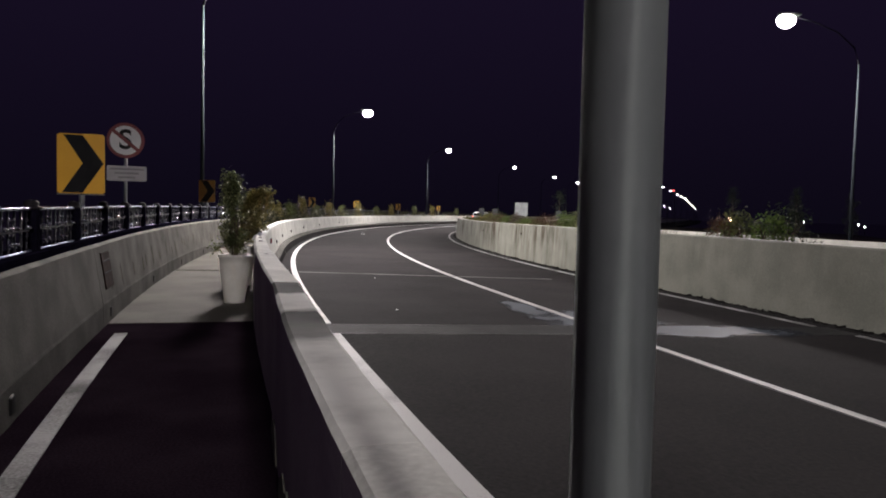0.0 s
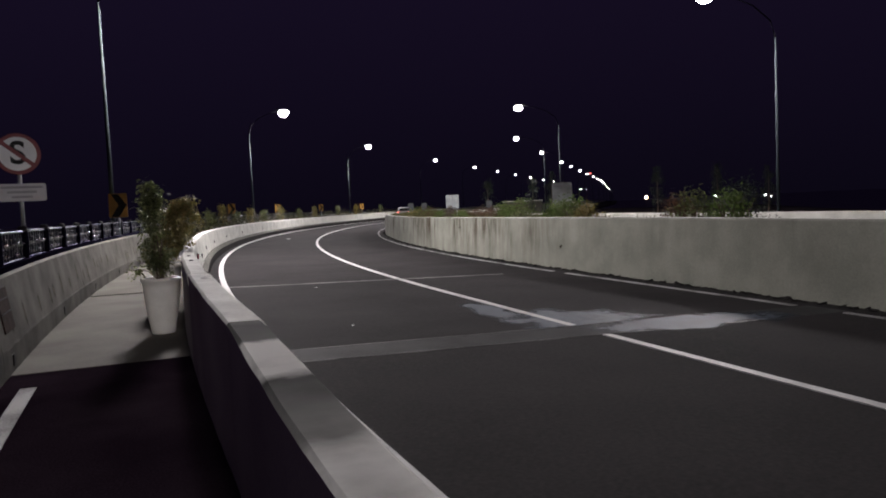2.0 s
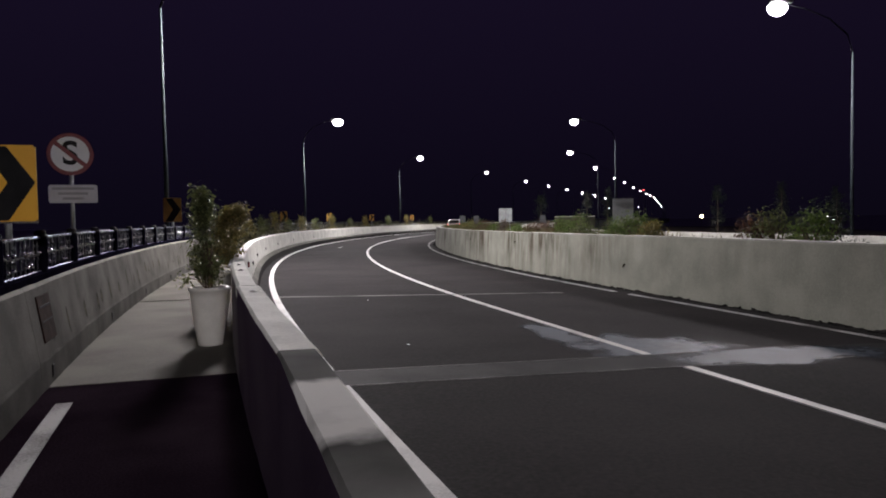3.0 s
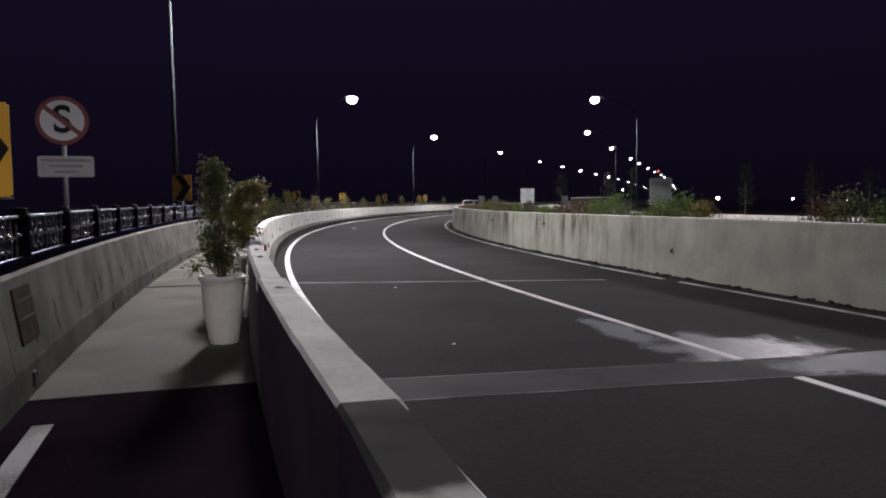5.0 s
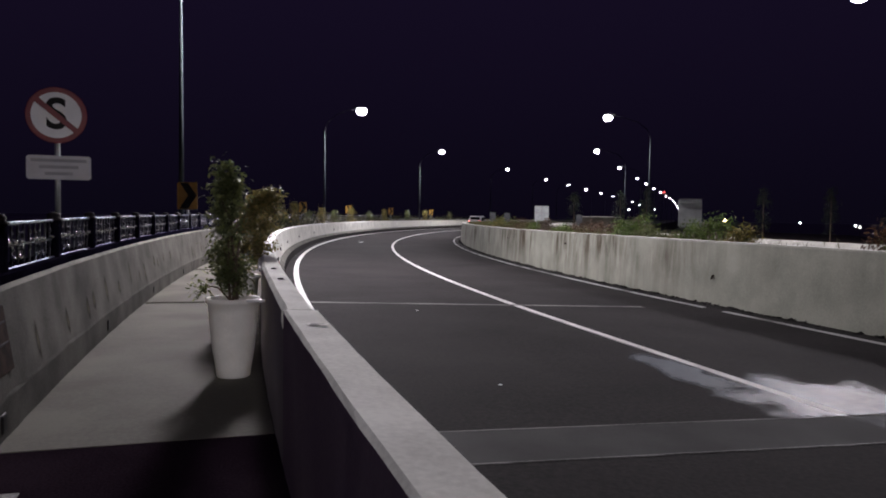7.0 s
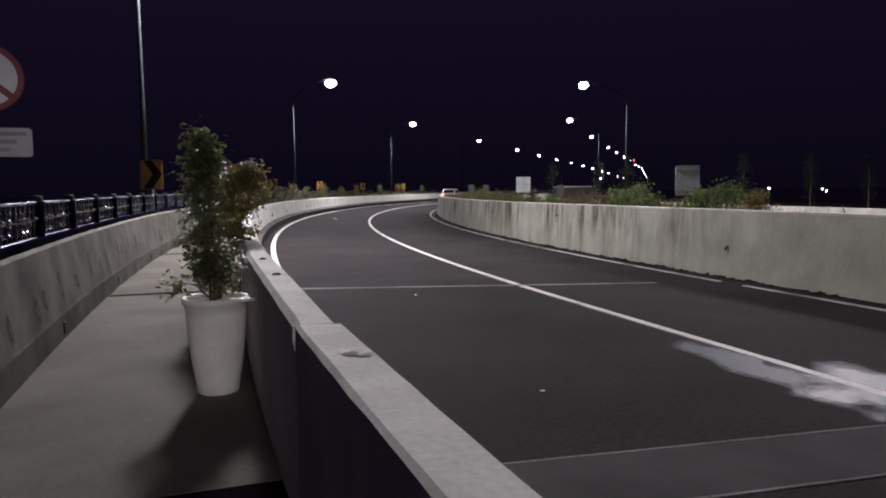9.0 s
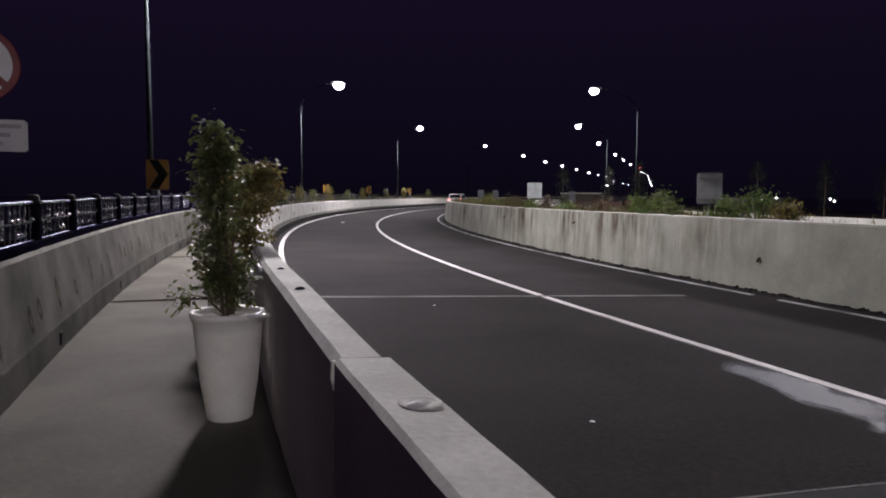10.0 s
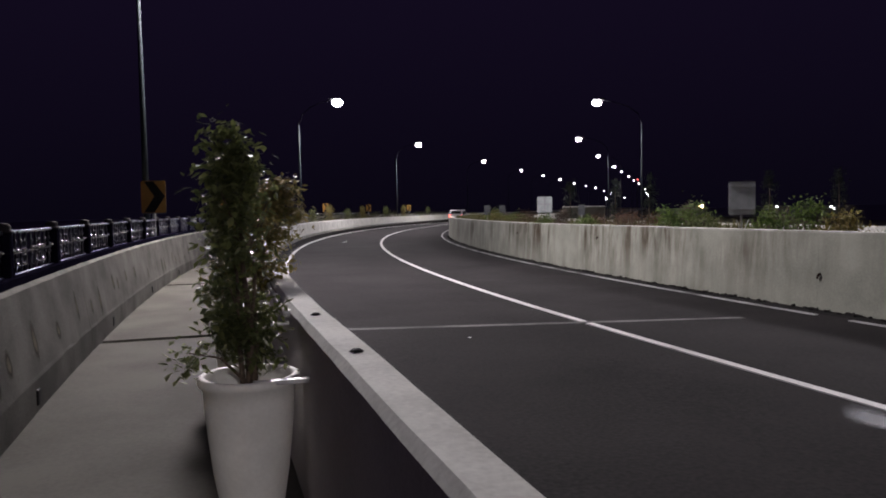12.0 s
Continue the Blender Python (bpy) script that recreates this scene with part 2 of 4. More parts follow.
POST_STEEL = surf("smooth_steel_post", (0.42, 0.47, 0.48), (0.48, 0.53, 0.54), big=3, fine=30, rough=0.33, bump=0.0, metal=0.72, spread=0.04)
NAVY = surf("navy_painted_iron", (0.007, 0.008, 0.020), (0.016, 0.017, 0.034), big=6, fine=60, rough=0.42, bump=0.15, metal=0.0, dist=0.002)
RAIL_STEEL = surf("worn_blue_steel", (0.24, 0.26, 0.38), (0.36, 0.38, 0.50), big=7, fine=60, rough=0.28, bump=0.06, metal=1.0, dist=0.003)
NAVY_MATT = surf("matt_navy_iron", (0.0035, 0.003, 0.007), (0.008, 0.007, 0.014), big=6, fine=60, rough=0.75, bump=0.2, dist=0.002)
NAVY_MATT.node_tree.nodes["Principled BSDF"].inputs["Specular IOR Level"].default_value = 0.0
BEAD_STEEL = surf("glint_bead_steel", (0.75, 0.76, 0.80), (0.85, 0.86, 0.90), big=7, fine=60, rough=0.16, bump=0, metal=1.0, spread=0.04)
CAP = surf("weathered_post_cap", (0.010, 0.009, 0.012), (0.024, 0.021, 0.024), big=8, fine=60, rough=0.7, spec=0.1)
SIGN_YELLOW = surf("yellow_sign_sheeting", (0.80, 0.40, 0.012), (0.88, 0.46, 0.02), big=3, fine=120, rough=0.42, bump=0.05)
SIGN_DULL = surf("dull_amber_sign_sheeting", (0.28, 0.145, 0.026), (0.36, 0.190, 0.040), big=3, fine=120, rough=0.5, bump=0.05)
BOARD_GREY = surf("dull_board_sheeting", (0.26, 0.29, 0.29), (0.40, 0.43, 0.43), big=5, fine=60, rough=0.55, bump=0.04)
PLATE_GREY = surf("pale_plate_sheeting", (0.46, 0.46, 0.48), (0.58, 0.58, 0.60), big=5, fine=60, rough=0.55, bump=0.04)
SIGN_BLACK = surf("black_sign_film", (0.010, 0.010, 0.011), (0.020, 0.019, 0.020), big=5, fine=90, rough=0.5, bump=0, spec=0.08)
SIGN_WHITE = surf("white_sign_sheeting", (0.78, 0.78, 0.79), (0.86, 0.86, 0.87), big=4, fine=90, rough=0.42, bump=0.04)
SIGN_RED = surf("faded_red_sign_film", (0.17, 0.014, 0.020), (0.26, 0.026, 0.032), big=5, fine=90, rough=0.5, bump=0.04)
SIGN_GREY = surf("grey_lettering", (0.24, 0.24, 0.25), (0.33, 0.33, 0.34), big=6, fine=90, rough=0.5, bump=0)
SIGN_BACK = surf("bare_aluminium_back", (0.40, 0.44, 0.45), (0.54, 0.58, 0.59), big=4, fine=50, rough=0.5, bump=0.05, metal=0.15)
POT = surf("cream_glazed_pot", (0.76, 0.75, 0.69), (0.86, 0.85, 0.79), big=5, fine=50, rough=0.55, bump=0.12, dist=0.002)
SOIL = surf("soil", (0.030, 0.022, 0.016), (0.065, 0.050, 0.036), big=8, fine=60, rough=0.95, bump=0.8, dist=0.02)
BARK = surf("bark", (0.055, 0.038, 0.026), (0.11, 0.080, 0.055), big=14, fine=60, rough=0.9, bump=0.6)
ARM_PAINT = surf("black_lamp_arm_paint", (0.012, 0.011, 0.016), (0.020, 0.018, 0.026), big=3, fine=40, rough=0.8, bump=0.05, spec=0.05)
LAMP_PAINT = surf("dark_lamp_pole_paint", (0.020, 0.026, 0.032), (0.034, 0.042, 0.050), big=3, fine=40, rough=0.7, bump=0.05, spec=0.2)
LAMP_BODY = surf("grey_lamp_housing", (0.05, 0.055, 0.06), (0.09, 0.095, 0.10), big=4, fine=40, rough=0.5, metal=0.4)
LAMP_GLOW = glow("lit_lamp_lens", (1.0, 0.98, 0.96), 32.0)
WARM_GLOW = glow("warm_far_lamp", (1.0, 0.62, 0.34), 22.0)
FAR_GLOW = glow("far_white_lamp", (0.92, 0.95, 1.0), 10.0)
SEA = surf("dark_water", (0.004, 0.005, 0.007), (0.007, 0.008, 0.011), big=0.05, fine=0.8, rough=0.35, bump=0.3, dist=0.2)


def leafy(name, a, b, rough=0.42):
    """Leaves: every leaf takes its own shade between two greens."""
    m = bpy.data.materials.new(name)
    m.use_nodes = True
    n, l = m.node_tree.nodes, m.node_tree.links
    p = n["Principled BSDF"]
    geo, mix = n.new("ShaderNodeNewGeometry"), n.new("ShaderNodeMix")
    mix.data_type = "RGBA"
    mix.inputs["A"].default_value, mix.inputs["B"].default_value = (*a, 1), (*b, 1)
    l.new(geo.outputs["Random Per Island"], mix.inputs["Factor"])
    l.new(mix.outputs["Result"], p.inputs["Base Color"])
    p.inputs["Roughness"].default_value = rough
    thin, both = n.new("ShaderNodeBsdfTranslucent"), n.new("ShaderNodeMixShader")
    l.new(mix.outputs["Result"], thin.inputs["Color"])
    both.inputs[0].default_value = 0.35
    l.new(p.outputs[0], both.inputs[1])
    l.new(thin.outputs[0], both.inputs[2])
    l.new(both.outputs[0], n["Material Output"].inputs["Surface"])
    return m


LEAF = leafy("glossy_green_leaves", (0.056, 0.074, 0.024), (0.165, 0.182, 0.066), 0.44)
LEAF_HEDGE = leafy("dull_olive_leaves", (0.030, 0.032, 0.015), (0.070, 0.068, 0.034), 0.7)
LEAF_PINK = leafy("dry_pinkish_leaves", (0.070, 0.050, 0.040), (0.150, 0.118, 0.092), 0.7)
LEAF_RUSTY = leafy("yellow_brown_leaves", (0.120, 0.118, 0.030), (0.255, 0.200, 0.064), 0.55)
LEAF_LIGHT = leafy("light_green_leaves", (0.055, 0.100, 0.020), (0.150, 0.205, 0.055), 0.7)
STAIN = surf("dark_water_stain", (0.050, 0.044, 0.030), (0.086, 0.076, 0.054), big=9, fine=60, rough=0.9, spec=0.1)
ragged(STAIN, (10.5, 4.1, 1.0), 0.72, 1.25)
LEAF_DARK = leafy("dark_green_leaves", (0.010, 0.018, 0.009), (0.026, 0.038, 0.018), 0.6)
GRASS_DRY = leafy("dry_grass_blades", (0.055, 0.068, 0.024), (0.165, 0.145, 0.065), 0.8)
LEAF_RED = leafy("reddish_leaves", (0.070, 0.034, 0.020), (0.125, 0.072, 0.042), 0.5)


# ---- mesh helpers ----
def finish(bm, name, material, smooth=False):
    bmesh.ops.recalc_face_normals(bm, faces=bm.faces)
    me = bpy.data.meshes.new(name)
    bm.to_mesh(me)
    bm.free()
    for m in (material if isinstance(material, (list, tuple)) else [material]):
        me.materials.append(m)
    if smooth:
        for f in me.polygons:
            f.use_smooth = True
    return me


def part(name, bm, material, parent=None, label="", smooth=False, at=None):
    me = bm if isinstance(bm, bpy.types.Mesh) else finish(bm, name, material, smooth)
    ob = new(name, me)
    if parent is not None:
        ob.parent = parent
    if at is not None:
        ob.matrix_basis = at
    if label:
        ob["label"] = label
    return ob


def thing(name, at, label, category, group="", kind=""):
    ob = new(name)
    ob.matrix_basis = at
    return tagged(ob, label, category, group, kind)


def box(sx, sy, sz, at=(0, 0, 0), bevel=0.0, bm=None, turn=None):
    """A block with its centre at a place, its edges rounded off."""
    b = bmesh.new()
    bmesh.ops.create_cube(b, size=1)
    bmesh.ops.scale(b, vec=(sx, sy, sz), verts=b.verts)
    if bevel:
        bmesh.ops.bevel(b, geom=b.edges[:], offset=bevel, segments=2, affect="EDGES", profile=0.5)
    if turn is not None:
        bmesh.ops.transform(b, matrix=turn, verts=b.verts)
    bmesh.ops.translate(b, vec=at, verts=b.verts)
    return merge(b, bm)


def merge(b, bm):
    if bm is None:
        return b
    me = bpy.data.meshes.new("tmp")
    b.to_mesh(me)
    b.free()
    bm.from_mesh(me)
    bpy.data.meshes.remove(me)
    return bm


def lathe(profile, seg=32, bm=None, cap=False):
    """Turns (radius, height) pairs round the z axis."""
    b = bmesh.new()
    rings = []
    for r, z in profile:
        rings.append([b.verts.new((r * math.cos(2 * math.pi * i / seg), r * math.sin(2 * math.pi * i / seg), z)) for i in range(seg)])
    for r0, r1 in zip(rings, rings[1:]):
        for i in range(seg):
            b.faces.new((r0[i], r0[(i + 1) % seg], r1[(i + 1) % seg], r1[i]))
    if cap:
        b.faces.new(rings[0])
        b.faces.new(rings[-1])
    return merge(b, bm)


def tube(points, radii, seg=8, bm=None):
    """A tapering round bar along a line of places."""
    b = bmesh.new()
    pts = [Vector(p) for p in points]
    rings = []
    for i, p in enumerate(pts):
        d = (pts[min(i + 1, len(pts) - 1)] - pts[max(i - 1, 0)]).normalized()
        u = d.orthogonal().normalized() if abs(d.z) > 0.9 else Vector((0, 0, 1)).cross(d).normalized()
        v = d.cross(u)
        r = radii[i] if isinstance(radii, (list, tuple)) else radii
        rings.append([b.verts.new(p + r * (math.cos(2 * math.pi * j / seg) * u + math.sin(2 * math.pi * j / seg) * v)) for j in range(seg)])
    for a, c in zip(rings, rings[1:]):
        for j in range(seg):
            b.faces.new((a[j], a[(j + 1) % seg], c[(j + 1) % seg], c[j]))
    b.faces.new(rings[0])
    b.faces.new(rings[-1])
    return merge(b, bm)


def steps(y0, y1, step):
    n = max(1, round((y1 - y0) / step))
    return [y0 + (y1 - y0) * i / n for i in range(n + 1)]


def sweep(profile, y0, y1, step=1.0, shift=None, lift=None, bm=None, sides=None, rough=0.0):
    """A section of (offset, height) pairs drawn along the road; shift moves it sideways and lift scales its height along the way. sides gives each flank's material index."""
    b = bmesh.new()
    rings = []
    for y in steps(y0, y1, step):
        so, k = (shift(y) if shift else 0.0), (lift(y) if lift else 1.0)
        rings.append([b.verts.new(along(y, o + so + rough * noise.noise((y * 3.1, i * 1.7, o)), z * k + (rough * noise.noise((y * 2.7, i * 2.3, 9.0 + z)) if z > 0.05 else 0.0))) for i, (o, z) in enumerate(profile)])
    n = len(profile)
    for a, c in zip(rings, rings[1:]):
        for j in range(n):
            f = b.faces.new((a[j], a[(j + 1) % n], c[(j + 1) % n], c[j]))
            if sides:
                f.material_index = sides[j]
    b.faces.new(rings[0])
    b.faces.new(rings[-1])
    return merge(b, bm)


def structure(name, bm, material, label, category, smooth=False):
    return tagged(part(name, bm, material, None, "", smooth), label, category, "", "structure")


# ---- ground, road, walkway ----
def flat(x0, x1, y0, y1, z):
    b = bmesh.new()
    b.faces.new([b.verts.new(v) for v in ((x0, y0, z), (x1, y0, z), (x1, y1, z), (x0, y1, z))])
    return b


structure("ground", flat(-2500, 2500, -2500, 2500, -7.0), SEA, "black night water far below the elevated road", "ground")

FAR = 640.0
structure("road", sweep([(-1.3, -0.5), (-1.3, -0.02), (-0.86, -0.02), (-0.6, 0.0), (8.6, 0.0), (8.6, -0.5)], -40, FAR, 1.0), ASPHALT,
          "dark grey worn asphalt road bending to the right", "road")
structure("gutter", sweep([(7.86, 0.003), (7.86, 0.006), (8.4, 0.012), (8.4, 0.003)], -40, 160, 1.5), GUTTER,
          "dark gutter strip along the concrete wall", "gutter")
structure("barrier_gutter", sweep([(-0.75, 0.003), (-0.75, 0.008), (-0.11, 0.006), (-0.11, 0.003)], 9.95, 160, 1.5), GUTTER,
          "dark strip between barrier foot and edge line", "gutter")


def cross_strip(y0, width, slant, o0, o1, z):
    """A thin strip laid across the road; slant is how far it runs back for each metre to the right."""
    b = bmesh.new()
    rows = []
    for k in range(25):
        o = o0 + (o1 - o0) * k / 24
        ya = y0 - slant * o
        w = 0.006 * noise.noise((o * 3.0, y0, 0.0))
        rows.append([b.verts.new(along(ya + w, o, -0.02)), b.verts.new(along(ya + w, o, z)), b.verts.new(along(ya + width + w, o, z)), b.verts.new(along(ya + width + w, o, -0.02))])
    for ra, rb in zip(rows, rows[1:]):
        for j in range(3):
            b.faces.new((ra[j], ra[j + 1], rb[j + 1], rb[j]))
    b.faces.new(rows[0])
    b.faces.new(rows[-1])
    return b


structure("road_joint_band", cross_strip(8.97, 0.74, 0.07, -0.6, 8.1, 0.004), BAND,
          "pale patched expansion joint band across the asphalt", "joint")
for y0 in (8.965, 9.695):
    structure("road_joint", cross_strip(y0, 0.022, 0.07, -0.55, 6.4, 0.0065), STEEL_JOINT,
              "thin worn pale edge of the patched joint band", "joint")
structure("road_joint", cross_strip(17.90, 0.15, 0.125, -0.6, 6.4, 0.005), STEEL_JOINT,
          "thin pale expansion joint line across the road", "joint")
structure("walkway_asphalt", sweep([(-3.0, -0.5), (-3.0, 0.016), (-0.85, 0.016), (-0.85, -0.5)], -40, 9.78, 1.5), OLD_ASPHALT,
          "nearly black worn asphalt path between two concrete barriers", "pavement")

walkway = tagged(new("walkway"), "grey concrete slab walkway with dark joints", "pavement", "", "structure")
SLABS = [9.68, 17.9, 25.6, 33.2, 41.0, 55.0, 70.0, 90.0, 120.0, 160.0]
for y0, y1 in zip(SLABS, SLABS[1:]):
    part("slab", sweep([(-3.0, -0.5), (-3.0, 0.022), (-0.8, 0.022), (-0.8, -0.5)], y0 + 0.10, y1 - 0.10, 1.0), SLAB, walkway)
structure("walkway_base", sweep([(-3.0, -0.6), (-3.0, -0.02), (-0.8, -0.02), (-0.8, -0.6)], 9.78, 160, 2.0), JOINT,
          "dark filler in the joints below the walkway slabs", "pavement")


def stripe(name, off, width, y0, y1, label, z=0.012, paint=PAINT):
    return structure(name, sweep([(off - width / 2, 0.0), (off - width / 2, z), (off + width / 2, z), (off + width / 2, 0.0)], y0, y1, 1.0), paint, label, "road marking")


stripe("edge_line", 0.0, 0.15, -40, 8.95, "white painted edge line beside the concrete barrier")
stripe("edge_line", 0.0, 0.13, 9.74, 200, "white painted edge line beside the concrete barrier")
stripe("centre_line", 3.88, 0.12, -40, 8.66, "white painted centre line on the asphalt")
stripe("centre_line", 3.88, 0.12, 9.46, 17.36, "white painted centre line on the asphalt")
stripe("centre_line", 3.88, 0.12, 17.56, 200, "white painted centre line on the asphalt")
stripe("wall_side_line", 7.68, 0.105, -40, 8.35, "worn white edge line beside the tall wall", paint=WORN_PAINT)
stripe("wall_side_line", 7.68, 0.105, 9.25, 16.35, "worn white edge line beside the tall wall", paint=WORN_PAINT)
stripe("wall_side_line", 7.68, 0.105, 17.05, 200, "worn white edge line beside the tall wall", paint=WORN_PAINT)
stripe("walkway_line", -2.49, 0.14, 1.2, 9.0, "worn white painted line on the dark path", 0.024, WORN_PAINT)

# wet patch: only where the water lies, ragged edge, lamp sheen put into its colour
def film_sheet(o0, o1, y0, y1, z):
    """A thin film lying on the road between two offsets."""
    s = bmesh.new()
    rows = [[s.verts.new(along(y, o0 + (o1 - o0) * k / 6, z)) for k in range(7)] for y in steps(y0, y1, 0.35)]
    for ra, rb in zip(rows, rows[1:]):
        for k in range(6):
            s.faces.new((ra[k], ra[k + 1], rb[k + 1], rb[k]))
    return s


structure("wet_patch", film_sheet(2.3, 5.2, 9.50, 14.4, 0.0075), WET, "damp patch with a painted pale sheen on the asphalt", "puddle")
structure("wet_patch", film_sheet(2.4, 6.2, 9.42, 12.0, 0.0105), WET_CORE, "pooled wet film with a painted whitish sheen on the asphalt", "puddle")

structure("wet_patch", film_sheet(3.8, 7.0, 8.30, 9.38, 0.0085), WET_STRIP, "thin damp film with a painted sheen along the patched joint band", "puddle")

# ---- concrete barrier between path and road ----
LEFT_EDGE = [(-40, -1.35), (0, -1.285), (3, -1.16), (5.4, -1.02), (9, -0.975), (12.3, -0.92), (16, -0.81), (21, -0.70), (40, -0.66), (400, -0.66)]
barrier = tagged(new("barrier"), "low cast concrete barrier with a pale top and darker inner face", "barrier", "", "structure")
BARRIER_TOP = [(-40, 0.93), (0, 0.935), (5.4, 0.965), (9.1, 1.0), (10.8, 1.04), (17, 1.06), (400, 1.06)]
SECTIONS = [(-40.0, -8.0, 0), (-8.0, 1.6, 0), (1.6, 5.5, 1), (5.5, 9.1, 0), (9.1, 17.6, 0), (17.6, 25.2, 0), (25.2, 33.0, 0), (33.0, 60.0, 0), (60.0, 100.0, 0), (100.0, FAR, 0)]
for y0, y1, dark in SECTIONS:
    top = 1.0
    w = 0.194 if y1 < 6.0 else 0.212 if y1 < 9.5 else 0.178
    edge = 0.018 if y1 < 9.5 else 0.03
    # shade put into the toe's colour, as its upward slope lights too strongly
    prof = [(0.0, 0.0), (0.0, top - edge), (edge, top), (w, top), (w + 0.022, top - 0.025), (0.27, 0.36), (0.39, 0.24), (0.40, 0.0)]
    # inner face: darker and purplish up to the joint at 9.1, paler beyond
    part("barrier_section", sweep(prof, y0 + 0.002, y1 - 0.002, 0.22 if y1 < 40 else 1.0, lambda y: ramp(LEFT_EDGE, y), lambda y: ramp(BARRIER_TOP, y), None, [1, 0, 0, 0, 0, 2, 3, 1], 0.005 if y1 < 40 else 0.0), [BANDED_TOP if dark else CURB, NEAR_FACE if y1 < 9.5 else BARE_FACE, TOE, GUTTER], barrier)

# pale mortar run at the joint, and thin concrete patches at the foot of the inner face
p = along(9.1, ramp(LEFT_EDGE, 9.1) - 0.004, 0.93)
drip = part("mortar_run", tube([(0.004, 0, 0.06), (0, 0.004, 0.0), (0.001, 0.006, -0.025), (0.002, 0.007, -0.05)], [0.010, 0.012, 0.007, 0.003], 7), CURB, None, "", True, pose(p.x, p.y, p.z))
tagged(drip, "pale mortar run down the barrier joint", "mortar", "", "structure")
for y0, y1, h in ((2.6, 3.75, 0.20), (4.1, 4.9, 0.13)):
    bare = bmesh.new()
    rows = []
    for y in steps(y0, y1, 0.08):
        k = math.sin(math.pi * (y - y0) / (y1 - y0)) ** 0.5
        t = h * k * (1.0 + 0.35 * noise.noise((y * 6.0, 1.0, 0.0))) + 0.01
        e = ramp(LEFT_EDGE, y)
        rows.append([bare.verts.new(along(y, e - 0.014, 0.0)), bare.verts.new(along(y, e - 0.012, 0.016 + t)), bare.verts.new(along(y, e + 0.01, 0.016 + t))])
    for ra, rb in zip(rows, rows[1:]):
        for j in range(2):
            bare.faces.new((ra[j], ra[j + 1], rb[j + 1], rb[j]))
    tagged(part("bare_patch", bare, PARAPET), "thin concrete patch at the barrier foot", "concrete", "", "structure")

# ---- parapet on the outer side ----
PARAPET_LIFT = [(-40, 0.99), (0, 1.0), (10, 1.03), (13, 1.05), (26, 1.075), (60, 1.09), (400, 1.09)]
parapet = tagged(new("parapet"), "weathered concrete parapet with a stepped toe and drain holes", "parapet", "", "structure")
for y0, y1 in zip([-40, -6, 1.5, 9.5, 17.3, 25, 33, 48, 70, 100], [-6, 1.5, 9.5, 17.3, 25, 33, 48, 70, 100, FAR]):
    # inner face and toe take the darker toe concrete
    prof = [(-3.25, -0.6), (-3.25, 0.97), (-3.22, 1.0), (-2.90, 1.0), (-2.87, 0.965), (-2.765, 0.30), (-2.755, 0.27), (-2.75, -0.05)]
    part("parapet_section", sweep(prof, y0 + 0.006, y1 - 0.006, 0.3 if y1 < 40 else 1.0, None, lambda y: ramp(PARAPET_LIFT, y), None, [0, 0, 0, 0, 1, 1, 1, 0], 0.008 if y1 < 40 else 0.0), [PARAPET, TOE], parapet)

# ---- tall wall on the inner side of the bend ----
WALL_LIFT = [(-40, 1.0), (12, 1.0), (16, 1.005), (24, 1.0), (34, 0.985), (48, 1.0), (700, 1.0)]
inner_wall = tagged(new("inner_wall"), "tall grey concrete wall with dark rain streaks", "wall", "", "structure")
WALL_JOINTS = [-40, -10, 2, 9.8, 17.6, 25.4, 33.2, 41, 56, 80, 120, FAR]
for y0, y1 in zip(WALL_JOINTS, WALL_JOINTS[1:]):
    # top flank in paler concrete: the lamplight on it is put into the colour
    prof = [(8.17, -0.1), (8.235, 1.27), (8.255, 1.295), (8.27, 1.30), (8.56, 1.30), (8.56, -0.6)]
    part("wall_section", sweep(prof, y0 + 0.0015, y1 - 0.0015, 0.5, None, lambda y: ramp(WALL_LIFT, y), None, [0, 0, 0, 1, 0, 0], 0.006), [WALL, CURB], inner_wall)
structure("median_soil", sweep([(8.5, 0.4), (8.5, 1.08), (15.4, 1.0), (15.4, 0.4)], -40, FAR, 2.5), SOIL, "dark planted soil strip behind the tall wall", "ground")
structure("far_parapet", sweep([(15.4, 0.0), (15.4, 1.24), (15.75, 1.24), (15.75, 0.0)], -40, FAR, 2.0), CURB, "pale concrete parapet along the other carriageway", "wall")
structure("far_carriageway", sweep([(15.75, -0.4), (15.75, 0.0), (26.0, 0.0), (26.0, -0.4)], -40, FAR, 2.5), ASPHALT, "dark asphalt carriageway beyond the planted median", "road")


